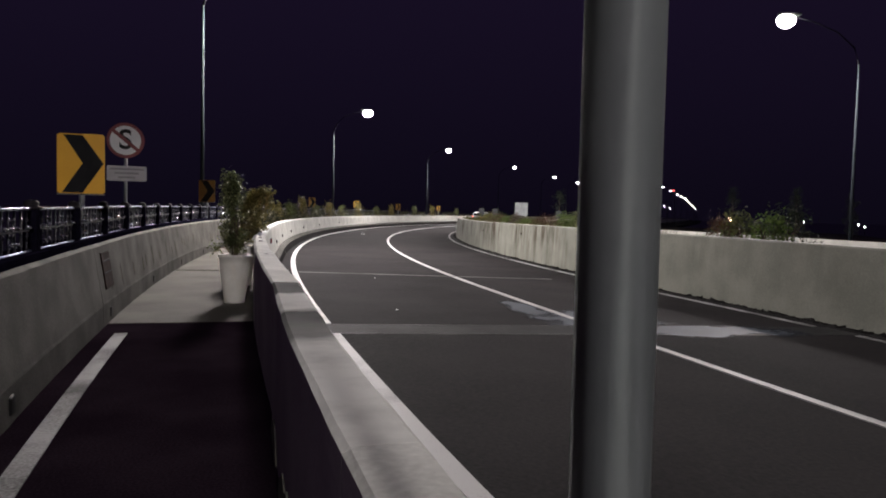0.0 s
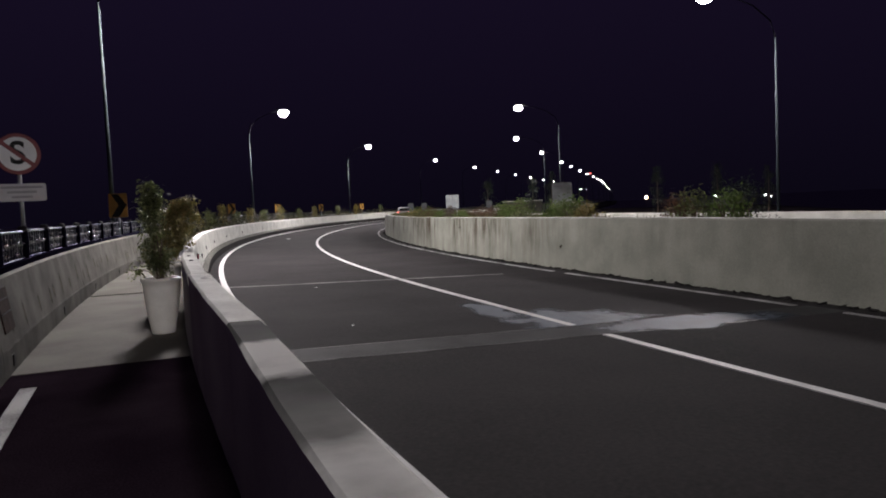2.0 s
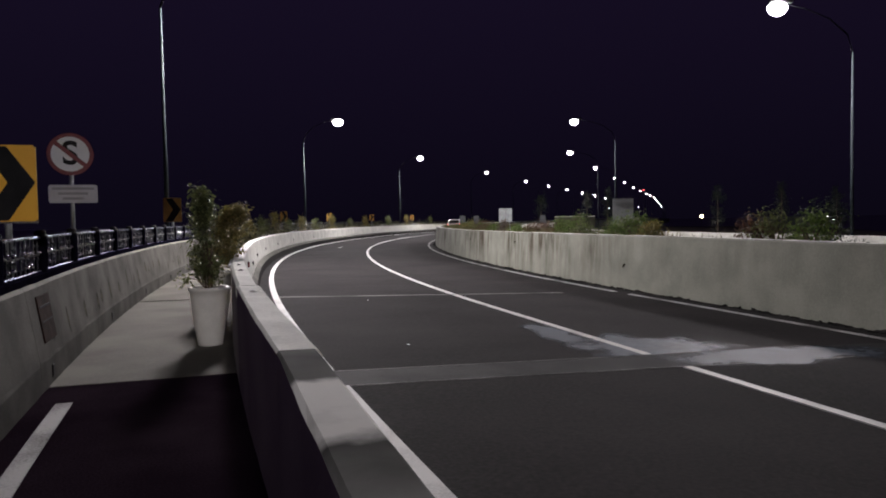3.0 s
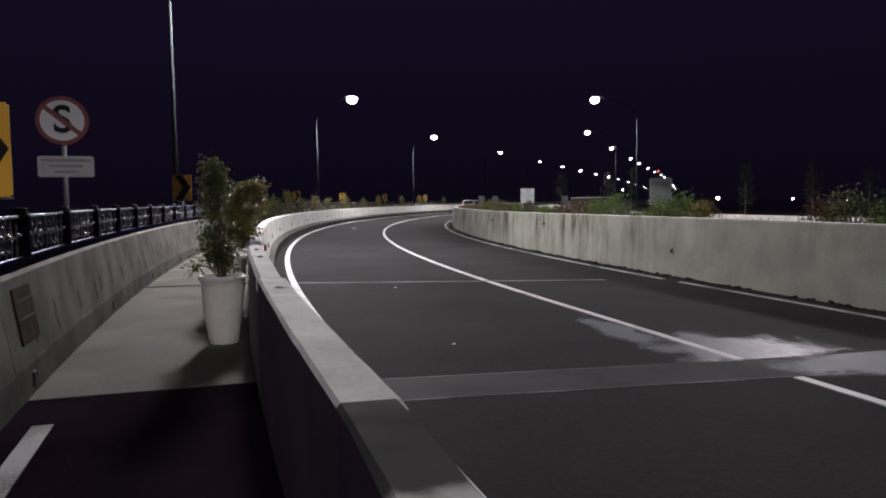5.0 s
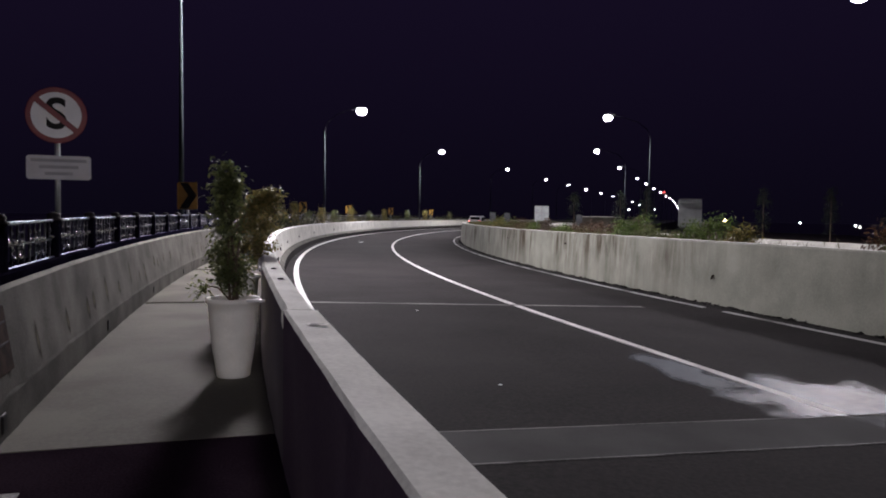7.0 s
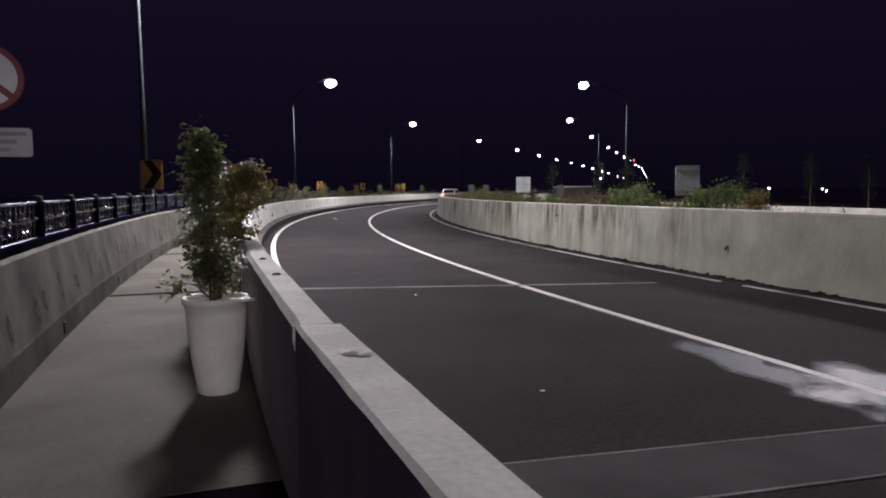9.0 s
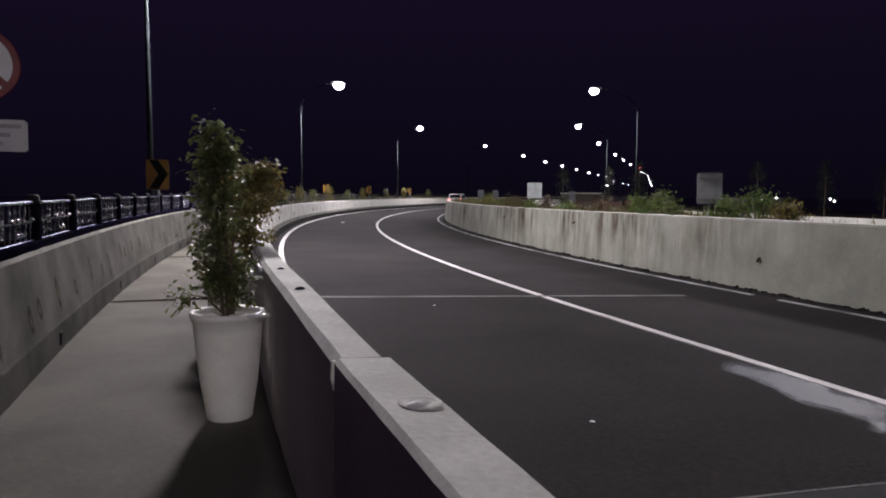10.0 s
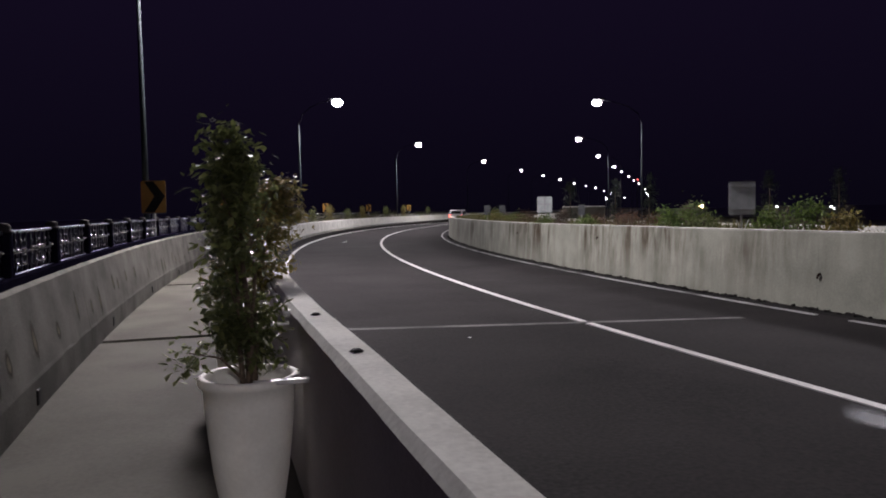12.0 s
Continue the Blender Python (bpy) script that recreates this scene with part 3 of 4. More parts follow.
# ---- street lamps ----
def lamp_mesh_parts(root, side):
    """A tapered pole with a rising arm; side is +1 where the arm reaches to the right from a pole on the parapet."""
    h = 9.15 if side > 0 else 10.38
    part("pole", tube([(0, 0, 0), (0, 0, h * 0.45), (0, 0, h - 1.75)], [0.078, 0.056, 0.034], 12), LAMP_PAINT, root, "", True)
    part("base_plate", box(0.34, 0.34, 0.03, (0, 0, 0.015), 0.006), LAMP_PAINT, root)
    reach = 0.0 if side > 0 else 0.45
    arm = [(0, 0, h - 1.8), (0.25 * side, 0, h - 1.1), ((0.9 + reach * 0.4) * side, 0, h - 0.5), ((1.8 + reach * 0.8) * side, 0, h - 0.15), ((2.6 + reach) * side, 0, h)]
    part("arm", tube(arm, [0.045, 0.034, 0.028, 0.024, 0.022], 8), ARM_PAINT, root, "", True)
    head = part("lamp_head", box(0.95, 0.34, 0.12, ((2.85 + reach) * side, 0, h + 0.10), 0.045), LAMP_BODY, root)
    # lens oversized, so its shape takes in the glare round the lamp
    lens = lathe([(0.02, -0.44), (0.22, -0.39), (0.37, -0.27), (0.45, -0.11), (0.46, 0.02), (0.40, 0.14), (0.28, 0.20)], 20)
    bmesh.ops.scale(lens, vec=(1, 0.8, 1), verts=lens.verts)
    bmesh.ops.translate(lens, vec=((3.0 + reach) * side, 0, h - 0.14), verts=lens.verts)
    part("lens", lens, LAMP_GLOW, head, "glowing white lamp lens", True)
    return h


def lamp_row(ys, off, side, lit, group):
    first = None
    for i, y in enumerate(ys):
        p = along(y, off, 0.0)
        m = pose(p.x, p.y, ramp(PARAPET_LIFT, y) - 0.02 if side > 0 else p.z, 0, 0, heading(y) + (72 if y == -21.5 else 0))
        if first is None:
            first = thing("street_lamp", m, "tall dark street lamp with one lit arm", "street lamp", group)
            h = lamp_mesh_parts(first, side)
        else:
            lamp = copy_thing(first, m)
            for o in lamp.children_recursive:
                if o.name.startswith("lens"):
                    # lens size stands for glare, so it shrinks further out; the heads are alike
                    k = float(np.interp(y, [30, 64, 100, 130, 180, 600], [1.0, 0.95, 0.85, 0.66, 0.56, 0.62])) * (1.0 if side > 0 else 0.86)
                    o.scale, o.location = (k, k, k * 0.9), ((1 - k) * (3.0 if side > 0 else 3.45) * side, 0, (1 - 0.9 * k) * (h - 0.14))
        if i in lit:
            street_light(m @ Vector(((3.0 if side > 0 else 3.45) * side, 0, h - 1.08)), LEFT_POWER if side > 0 else RIGHT_POWER)


lamp_row(LEFT_LAMPS, -3.2, 1, LIT_LEFT, "lamps along the outer parapet")
lamp_row(RIGHT_LAMPS, 23.30, -1, LIT_RIGHT, "lamps along the other carriageway")

# near pole standing on the barrier
pole = thing("barrier_pole", pose(0.800, 0.278, 0.935), "round galvanised steel pole standing on the concrete barrier", "pole")
part("shaft", tube([(0, 0, 0), (0, 0, 3.0), (0, 0, 6.0)], [0.0365, 0.0365, 0.036], 24), POST_STEEL, pole, "", True)
part("base_flange", lathe([(0.0, 0.0), (0.06, 0.0), (0.06, 0.012), (0.045, 0.016), (0.041, 0.03)], 24), GALV, pole)


# ---- railing on the parapet ----
railing = tagged(new("railing"), "navy painted ornamental iron railing on the parapet", "railing", "", "structure")
RAIL_OFF, POST_STEP, POST_FIRST, POSTS = -2.98, 1.9, -6.25, 48
post_me = box(0.12, 0.12, 0.45, (0, 0, 0.225), 0.012)
box(0.16, 0.16, 0.03, (0, 0, 0.015), 0.006, post_me)
post_me = finish(post_me, "post", NAVY_MATT)
cap_me = finish(lathe([(0.0, 0.535), (0.05, 0.525), (0.066, 0.50), (0.06, 0.475), (0.085, 0.465), (0.085, 0.45), (0.0, 0.45)], 10), "cap", CAP, True)


def panel_mesh(length):
    """Scrollwork between two posts: slim uprights, two middle bars and rows of small curls."""
    pb = bmesh.new()
    n = 9
    for i in range(n):
        x = -length / 2 + length * (i + 0.5) / n
        box(0.016, 0.016, 0.34, (x, 0, 0.27), 0, pb)
        for z, r in ((0.20, 0.042), (0.335, 0.036)):
            loop = [(x + 0.03 * math.copysign(1, (i % 3) - 0.9) + r * math.cos(a), 0.0, z + r * math.sin(a)) for a in [0.3 + 0.55 * k for k in range(9)]]
            tube(loop, 0.009, 5, pb)
    for z in (0.265,):
        box(length, 0.014, 0.02, (0, 0, z), 0, pb)
    return pb


# polished beads added to give the lamp glints seen on the scrollwork
bead_b = bmesh.new()
for i in (0, 1, 2, 4, 5, 6, 8):
    for z in ((0.155, 0.29) if i % 4 else (0.29,)):
        bead = bmesh.new()
        bmesh.ops.create_icosphere(bead, subdivisions=2, radius=1.0)
        bmesh.ops.scale(bead, vec=(0.040, 0.023, 0.021), verts=bead.verts)
        bmesh.ops.transform(bead, matrix=pose(-(POST_STEP - 0.13) / 2 + (POST_STEP - 0.13) * (i + 0.5) / 9 + 0.02 + 0.03 * (z > 0.2), -0.014, z, 0, 18, 0), verts=bead.verts)
        merge(bead, bead_b)
bead_me = finish(bead_b, "beads", BEAD_STEEL, True)
span_me = finish(panel_mesh(POST_STEP - 0.13), "scroll_panel", NAVY)
for i in range(POSTS):
    y = POST_FIRST + POST_STEP * i
    p = along(y, RAIL_OFF, ramp(PARAPET_LIFT, y) - 0.002)
    po = part("post", post_me, NAVY, railing, "", False, pose(p.x, p.y, p.z, 0, 0, heading(y)))
    part("post_cap", cap_me, CAP, po, "weathered brownish cap")
    ym = y + POST_STEP / 2
    q = along(ym, RAIL_OFF, ramp(PARAPET_LIFT, ym))
    pan = part("scroll_panel", span_me, NAVY, railing, "", False, pose(q.x, q.y, q.z, 0, 0, heading(ym) + 90))
    part("beads", bead_me, BEAD_STEEL, pan, "small polished beads added for the scrollwork's glints")
Y_END = POST_FIRST + POST_STEP * POSTS
part("plinth", sweep([(-3.20, 0.995), (-3.20, 1.062), (-3.185, 1.075), (-2.915, 1.075), (-2.90, 1.062), (-2.90, 0.995)], POST_FIRST, Y_END, 0.95, None, lambda y: ramp(PARAPET_LIFT, y)), NAVY_MATT, railing, "dark painted plinth under the rail")
for name, zc, r in (("top_rail", 0.445, 0.017), ("bottom_rail", 0.082, 0.014)):
    circle = [(RAIL_OFF + r * math.cos(k * math.pi / 5), 1.0 + zc + r * math.sin(k * math.pi / 5)) for k in range(10)]
    part(name, sweep(circle, POST_FIRST, Y_END, 0.95, None, lambda y: 1.0 + (ramp(PARAPET_LIFT, y) - 1.0) / 1.3), RAIL_STEEL, railing, "worn bluish steel rail", True)

# rusty hatch and drain openings in the parapet
hatch = thing("wall_hatch", pose(*along(10.14, -2.822, 0.675), 0, 0, heading(10.05)) @ pose(0, 0, 0, 0, -9.0, 0), "rusty brown steel hatch set in the concrete parapet", "hatch")
for nm, bmh, lab in (("plate", box(0.03, 0.60, 0.47, (0.0, 0, 0), 0.006), ""),
                     ("slot", box(0.012, 0.52, 0.018, (0.014, 0, 0.12), 0.003, None, None), "bright worn rib"),
                     ("slot", box(0.012, 0.52, 0.018, (0.014, 0, -0.03), 0.003, None, None), "bright worn rib")):
    part(nm, bmh, RUST if nm == "plate" else CAP, hatch, lab)
drain_me = finish(box(0.05, 0.13, 0.14, (0, 0, 0), 0.02), "drain_opening", SIGN_BLACK)
for y in (5.4, 10.05, 14.55, 19.0, 23.5, 28.0):
    p = along(y, -2.765, 0.14)
    d = part("drain_opening", drain_me, SIGN_BLACK, None, "", False, pose(p.x, p.y, p.z, 0, 0, heading(y)))
    tagged(d, "small black drain opening in the parapet toe", "drain", "drains along the parapet")
hole_me = finish(lathe([(0.0, 0.0), (0.05, 0.0), (0.055, 0.02), (0.03, 0.025), (0.028, -0.02), (0.0, -0.02)], 14), "weep_hole", SIGN_BLACK, True)
for y in (20.5, 25.5, 31.0, 37.5, 45.0, 54.0):
    p = along(y, ramp(LEFT_EDGE, y) + 0.252, 0.62)
    d = part("weep_hole", hole_me, SIGN_BLACK, None, "", False, pose(p.x, p.y, p.z, 0, 86, heading(y)))
    tagged(d, "round dark weep hole in the concrete barrier", "weep hole", "weep holes in the barrier")

# long dark water stains down the parapet's face
stain_b = bmesh.new()
bmesh.ops.create_grid(stain_b, x_segments=1, y_segments=1, size=1)
bmesh.ops.scale(stain_b, vec=(0.10, 0.25, 1), verts=stain_b.verts)
stain_me = finish(stain_b, "stain", STAIN)
rs = random.Random(31)
for i in range(24):
    y = 10.6 + 0.86 * i + rs.uniform(-0.3, 0.3)
    z = rs.uniform(0.50, 0.68)
    p = along(y, -2.765 - 0.105 * (z - 0.30) / 0.665 + 0.008, z)
    part("stain", stain_me, STAIN, parapet, "", False, pose(p.x, p.y, p.z, 0, 0, heading(y)) @ pose(0, 0, 0, 0, 81.0, 0) @ pose(0, 0, 0, 0, 0, 90 + rs.uniform(-7, 7)) @ Matrix.Diagonal((rs.uniform(0.6, 1.2), rs.uniform(0.5, 1.1), 1, 1)))

# small things on the barrier's top
for y, off, r, mt, lab in ((8.45, 0.115, 0.030, PAINT, "pale mortar cap on the barrier top"), (10.8, 0.10, 0.028, SIGN_BLACK, "small dark bolt hole on the barrier top"), (11.95, 0.10, 0.026, SIGN_BLACK, "small dark bolt hole on the barrier top")):
    p = along(y, ramp(LEFT_EDGE, y) + off, ramp(BARRIER_TOP, y))
    d = part("barrier_stud", lathe([(0.0, 0.014), (r * 0.6, 0.012), (r, 0.004), (r * 1.15, 0.0)], 14), mt, None, "", True, pose(p.x, p.y, p.z))
    tagged(d, lab, "stud")
p = along(8.48, ramp(LEFT_EDGE, 8.48) + 0.135, ramp(BARRIER_TOP, 8.48) + 0.003)
ringm = part("stud_ring", lathe([(0.035, 0.0), (0.05, 0.002), (0.065, 0.0)], 14), BANDED_TOP, None, "", False, pose(p.x, p.y, p.z))
tagged(ringm, "dark stained ring round the mortar cap", "stain")


# ---- signs ----
def plate(w, h, t, bevel, at=(0, 0, 0)):
    """An upright panel facing -y."""
    bq = box(w, t, h, at)
    bmesh.ops.bevel(bq, geom=[e for e in bq.edges if abs(e.verts[0].co.y - e.verts[1].co.y) > t / 2], offset=bevel, segments=3, affect="EDGES")
    return bq


def prism(points, y0, y1):
    """A flat shape (x, z) with thickness along y."""
    bq = bmesh.new()
    f0 = [bq.verts.new((x, y0, z)) for x, z in points]
    f1 = [bq.verts.new((x, y1, z)) for x, z in points]
    bq.faces.new(f0)
    bq.faces.new(f1[::-1])
    n = len(points)
    for i in range(n):
        bq.faces.new((f0[i], f0[(i + 1) % n], f1[(i + 1) % n], f1[i]))
    return bq


def chevron_sign(at, group):
    """A yellow panel with a black arrow head on a steel post; its foot is the origin."""
    root = thing("chevron_sign", at, "yellow road sign with a black chevron on a steel post", "road sign", group)
    z0 = 0.62
    pan = part("panel", plate(0.55, 0.75, 0.012, 0.02, (0, -0.04, z0 + 0.375)), SIGN_YELLOW, root)
    pts = [(-0.20, 0.735), (0.02, 0.735), (0.265, 0.385), (0.02, 0.015), (-0.22, 0.015), (0.02, 0.385)]
    part("arrow", prism([(x, z0 + z) for x, z in pts], -0.0505, -0.0465), SIGN_BLACK, pan, "black chevron pointing along the bend")
    part("border", prism([(x, z0 + z) for x, z in ((-0.275, -0.012), (0.275, -0.012), (0.275, 0.006), (-0.275, 0.006))], -0.055, -0.03), STEEL_JOINT, root)
    part("post", tube([(0, 0, 0), (0, 0, z0 + 0.7)], 0.032, 12), GALV, root, "", True)
    part("bracket", box(0.12, 0.03, 0.04, (0, -0.026, z0 + 0.2), 0.005), GALV, root)
    part("bracket", box(0.12, 0.03, 0.04, (0, -0.026, z0 + 0.55), 0.005), GALV, root)
    return root


def facing(y, off, z, extra=0.0):
    p = along(y, off, z)
    return pose(p.x, p.y, p.z, 0, 0, heading(y) + extra)


first_sign = chevron_sign(facing(9.9, -3.07, 1.03, -3), "chevron signs round the bend")
dull_panel = finish(plate(0.55, 0.75, 0.012, 0.02, (0, -0.04, 0.62 + 0.375)), "panel", SIGN_DULL)
for y in (26.0, 41.5, 57.0, 72.5, 88.0, 103.5):
    far_sign = copy_thing(first_sign, facing(y, -3.0 if y == 26.0 else -3.1, ramp(PARAPET_LIFT, y), -6 if y < 40 else -12))
    tagged(far_sign, "dull amber road sign with a black chevron on a post", "road sign", "chevron signs round the bend")
    for o in far_sign.children:
        if o.name.startswith("panel"):
            o.data = dull_panel

no_stop = thing("no_stopping_sign", pose(-2.455, 13.03, 1.05, 0, 0, 8), "round no-stopping sign above a white text plate", "road sign")
disc = part("disc", lathe([(0.0, -0.006), (0.292, -0.006), (0.30, 0.0), (0.292, 0.006), (0.0, 0.006)], 48), SIGN_RED, no_stop, "faded red rim", False, pose(0, -0.045, 1.57, 90))
part("face", lathe([(0.0, 0.0), (0.245, 0.0), (0.245, 0.0035), (0.0, 0.0035)], 48), SIGN_WHITE, disc, "white face", False, pose(0, 0, 0.0075))
font = bpy.data.curves.new("letter", "FONT")
font.body, font.size, font.extrude, font.align_x, font.align_y, font.offset = "S", 0.46, 0.0012, "CENTER", "CENTER", 0.010
tmp = new("tmp_letter", font)
bpy.context.view_layer.update()
letter = bpy.data.meshes.new_from_object(tmp)
bpy.data.objects.remove(tmp)
letter.materials.clear()
letter.materials.append(SIGN_BLACK)
part("letter", letter, SIGN_BLACK, disc, "black letter S", False, pose(0, 0.0, 0.0135))
part("slash", box(0.52, 0.058, 0.002, (0, 0, 0.0165)), SIGN_RED, disc, "red diagonal bar", False, pose(0, 0, 0, 0, 0, -40))
pl = part("text_plate", plate(0.625, 0.255, 0.01, 0.015, (0.02, -0.045, 1.01)), PLATE_GREY, no_stop, "white plate with three lines of small text")
for z, w in ((1.085, 0.54), (1.015, 0.38), (0.945, 0.27)):
    part("text_bar", box(w, 0.003, 0.034, (0.02, -0.0515, z)), SIGN_GREY, pl, "illegible grey line of text")
part("post", tube([(0, 0, 0), (0, 0, 1.80)], 0.028, 12), GALV, no_stop, "", True)
for z in (1.45, 1.70, 0.98):
    part("clamp", box(0.09, 0.035, 0.03, (0, -0.03, z), 0.004), GALV, no_stop)

back_sign = thing("sign_back", pose(11.645, 24.03, 0.82, 0, 0, -15), "road sign seen from behind, bare grey aluminium", "road sign")
part("panel", plate(0.68, 0.84, 0.012, 0.03, (0, 0, 0.97)), SIGN_BACK, back_sign)
for z in (0.68, 1.27):
    part("rail", box(0.66, 0.03, 0.035, (0, -0.022, z), 0.004), GALV, back_sign)
part("rim", box(0.69, 0.03, 0.012, (0, -0.004, 1.394), 0.003), STEEL_JOINT, back_sign)
part("rim", box(0.69, 0.03, 0.012, (0, -0.004, 0.546), 0.003), STEEL_JOINT, back_sign)
part("post", tube([(0, 0.035, 0), (0, 0.035, 1.3)], 0.03, 10), GALV, back_sign, "", True)
part("brace", tube([(0, 0.03, 0.05), (0.16, -0.05, 0.42)], 0.014, 6), GALV, back_sign)
part("brace", tube([(0, 0.03, 0.05), (-0.16, -0.05, 0.42)], 0.014, 6), GALV, back_sign)

board = thing("white_board", pose(12.60, 39.52, 0.86, 0, 0, -4), "small pale grey board with a crossed frame on the median", "road sign")
part("panel", plate(0.72, 0.74, 0.014, 0.02, (0, 0, 0.95)), BOARD_GREY, board)
part("crossbar", box(0.70, 0.02, 0.05, (0, -0.018, 0.97)), SIGN_GREY, board)
part("upright", box(0.05, 0.02, 0.70, (0, -0.019, 0.95)), SIGN_GREY, board)
part("post", tube([(-0.25, 0.03, 0), (-0.25, 0.03, 0.9)], 0.025, 8), GALV, board)
part("post", tube([(0.25, 0.03, 0), (0.25, 0.03, 0.9)], 0.025, 8), GALV, board)
marker_me = finish(plate(0.34, 0.52, 0.012, 0.02, (0, 0, 0.75)), "panel", LAMP_BODY)
for x, y in ((11.9, 46.0), (12.9, 46.4), (15.9, 42.6)):
    mk = thing("marker_board", pose(x, y, 1.02 - fall(x, y), 0, 0, -16), "small grey marker board on the planted median", "road sign", "marker boards on the median")
    part("panel", marker_me, SIGN_BACK, mk)
    part("post", tube([(0, 0.03, 0), (0, 0.03, 0.8)], 0.022, 8), GALV, mk)


# ---- plants ----
def leaves(places, size, seed, droop=0.3, spread=0.35, narrow=0.42):
    """Folded leaves at the given places, as one mesh; each leaf is an island of four corners and a midrib fold."""
    r = np.random.RandomState(seed)
    n = len(places)
    P = np.asarray(places, dtype=float)
    a = r.uniform(0, 2 * np.pi, n)
    t = r.uniform(-0.9, 0.9, n) - droop
    d = np.stack([np.cos(a) * np.cos(t), np.sin(a) * np.cos(t), np.sin(t)], 1)
    u = np.cross(d, np.array([0, 0, 1.0]) + r.uniform(-0.6, 0.6, (n, 3)))
    u /= np.linalg.norm(u, axis=1, keepdims=True) + 1e-9
    w = np.cross(u, d)
    L = (size * r.uniform(1 - spread, 1 + spread, n))[:, None]
    V = np.stack([P, P + d * L * 0.5 + u * L * narrow * 0.5 + w * L * 0.06, P + d * L, P + d * L * 0.5 - u * L * narrow * 0.5 + w * L * 0.06], 1).reshape(-1, 3)
    i = np.arange(n) * 4
    F = np.concatenate([np.stack([i, i + 1, i + 2], 1), np.stack([i, i + 2, i + 3], 1)])
    me = bpy.data.meshes.new("leaves")
    me.from_pydata(V.tolist(), [], F.tolist())
    return me


def crown_places(profile, n, clumps, seed, tight=0.09):
    """Leaf places in clumps round an axis; profile gives (height, radius)."""
    r = np.random.RandomState(seed)
    hs, rs = [h for h, _ in profile], [q for _, q in profile]
    out = []
    for c in range(clumps):
        h = r.uniform(hs[0], hs[-1])
        rad = np.interp(h, hs, rs)
        a, q = r.uniform(0, 2 * np.pi), rad * np.sqrt(r.uniform(0.12, 1.0)) * r.uniform(0.7, 1.12)
        centre = np.array([q * np.cos(a), q * np.sin(a), h])
        m = int(n / clumps * r.uniform(0.5, 1.5))
        out.append(centre + r.normal(0, tight, (m, 3)) * np.array([1, 1, 0.9]))
    return np.concatenate(out)


def foliage(name, places, size, seed, material, parent, label="", **kw):
    me = leaves(places, size, seed, **kw)
    me.materials.append(material)
    return part(name, me, material, parent, label)


def planter(at, profile, leaf, seed, label, count, side_branch=False, lean=0.0):
    root = thing("potted_shrub", at, label, "potted plant", "pots along the barrier")
    wall = [(0.0, 0.0), (0.145, 0.0), (0.158, 0.012), (0.170, 0.10), (0.197, 0.26), (0.218, 0.45), (0.232, 0.62), (0.237, 0.705), (0.257, 0.716), (0.262, 0.735), (0.260, 0.757), (0.250, 0.763), (0.222, 0.758), (0.214, 0.70), (0.205, 0.66)]
    pot = part("pot", lathe(wall, 40), POT, root, "cream glazed tapered pot", True)
    part("soil", lathe([(0.0, 0.672), (0.10, 0.678), (0.215, 0.662)], 24), SOIL, pot, "dark potting soil", True)
    r = random.Random(seed)
    top = profile[-1][0]
    trunk = part("trunk", tube([(0, 0, 0.65), (0.015, 0.01, 1.0), (-0.02, 0.0, 1.4), (0.0, 0.01, top - 0.12)], [0.022, 0.018, 0.012, 0.004], 8), BARK, root, "thin woody stem", True)
    for k in range(4):
        a = 1.3 + 1.57 * k
        part("stem", tube([(0.03 * math.cos(a), 0.03 * math.sin(a), 0.65), (0.045 * math.cos(a + 0.6), 0.045 * math.sin(a + 0.6), 0.95), (0.07 * math.cos(a + 1.2), 0.07 * math.sin(a + 1.2), 1.35)], [0.016, 0.013, 0.006], 6), BARK, trunk)
    for k in range(9):
        z = r.uniform(0.9, top - 0.35)
        a = r.uniform(0, 6.28)
        q = r.uniform(0.16, 0.3)
        part("branch", tube([(0, 0, z), (q * 0.5 * math.cos(a), q * 0.5 * math.sin(a), z + 0.10), (q * math.cos(a), q * math.sin(a), z + 0.26)], [0.009, 0.006, 0.003], 5), BARK, trunk)
    places = crown_places(profile, count, 58, seed, 0.06)
    places[:, 0] += lean * np.maximum(places[:, 2] - 0.9, 0)
    if side_branch:
        part("branch", tube([(0, 0, 0.70), (-0.14, -0.03, 0.86), (-0.29, -0.06, 0.90)], [0.010, 0.007, 0.003], 5), BARK, trunk)
        rr = np.random.RandomState(seed + 7)
        places = np.concatenate([places, np.array([-0.29, -0.06, 0.87]) + rr.normal(0, 0.055, (90, 3)), np.array([0.12, -0.05, 0.86]) + rr.normal(0, 0.05, (50, 3))])
    foliage("foliage", places, 0.052, seed, leaf, root, "dense small glossy leaves", narrow=0.56)
    return root


planter(pose(-0.525, 11.66, 0.021), [(0.82, 0.06), (1.0, 0.11), (1.2, 0.17), (1.45, 0.185), (1.66, 0.14), (1.84, 0.085), (2.03, 0.02)], LEAF, 14,
        "tall leafy green shrub in a cream tapered pot", 3500, True, -0.06)
planter(pose(-0.62, 14.35, 0.021, 0, 0, 0), [(0.86, 0.18), (1.08, 0.31), (1.34, 0.37), (1.60, 0.27), (1.86, 0.08)], LEAF_RUSTY, 23,
        "yellowing bushy shrub in a cream tapered pot", 5400, False, 0.34)


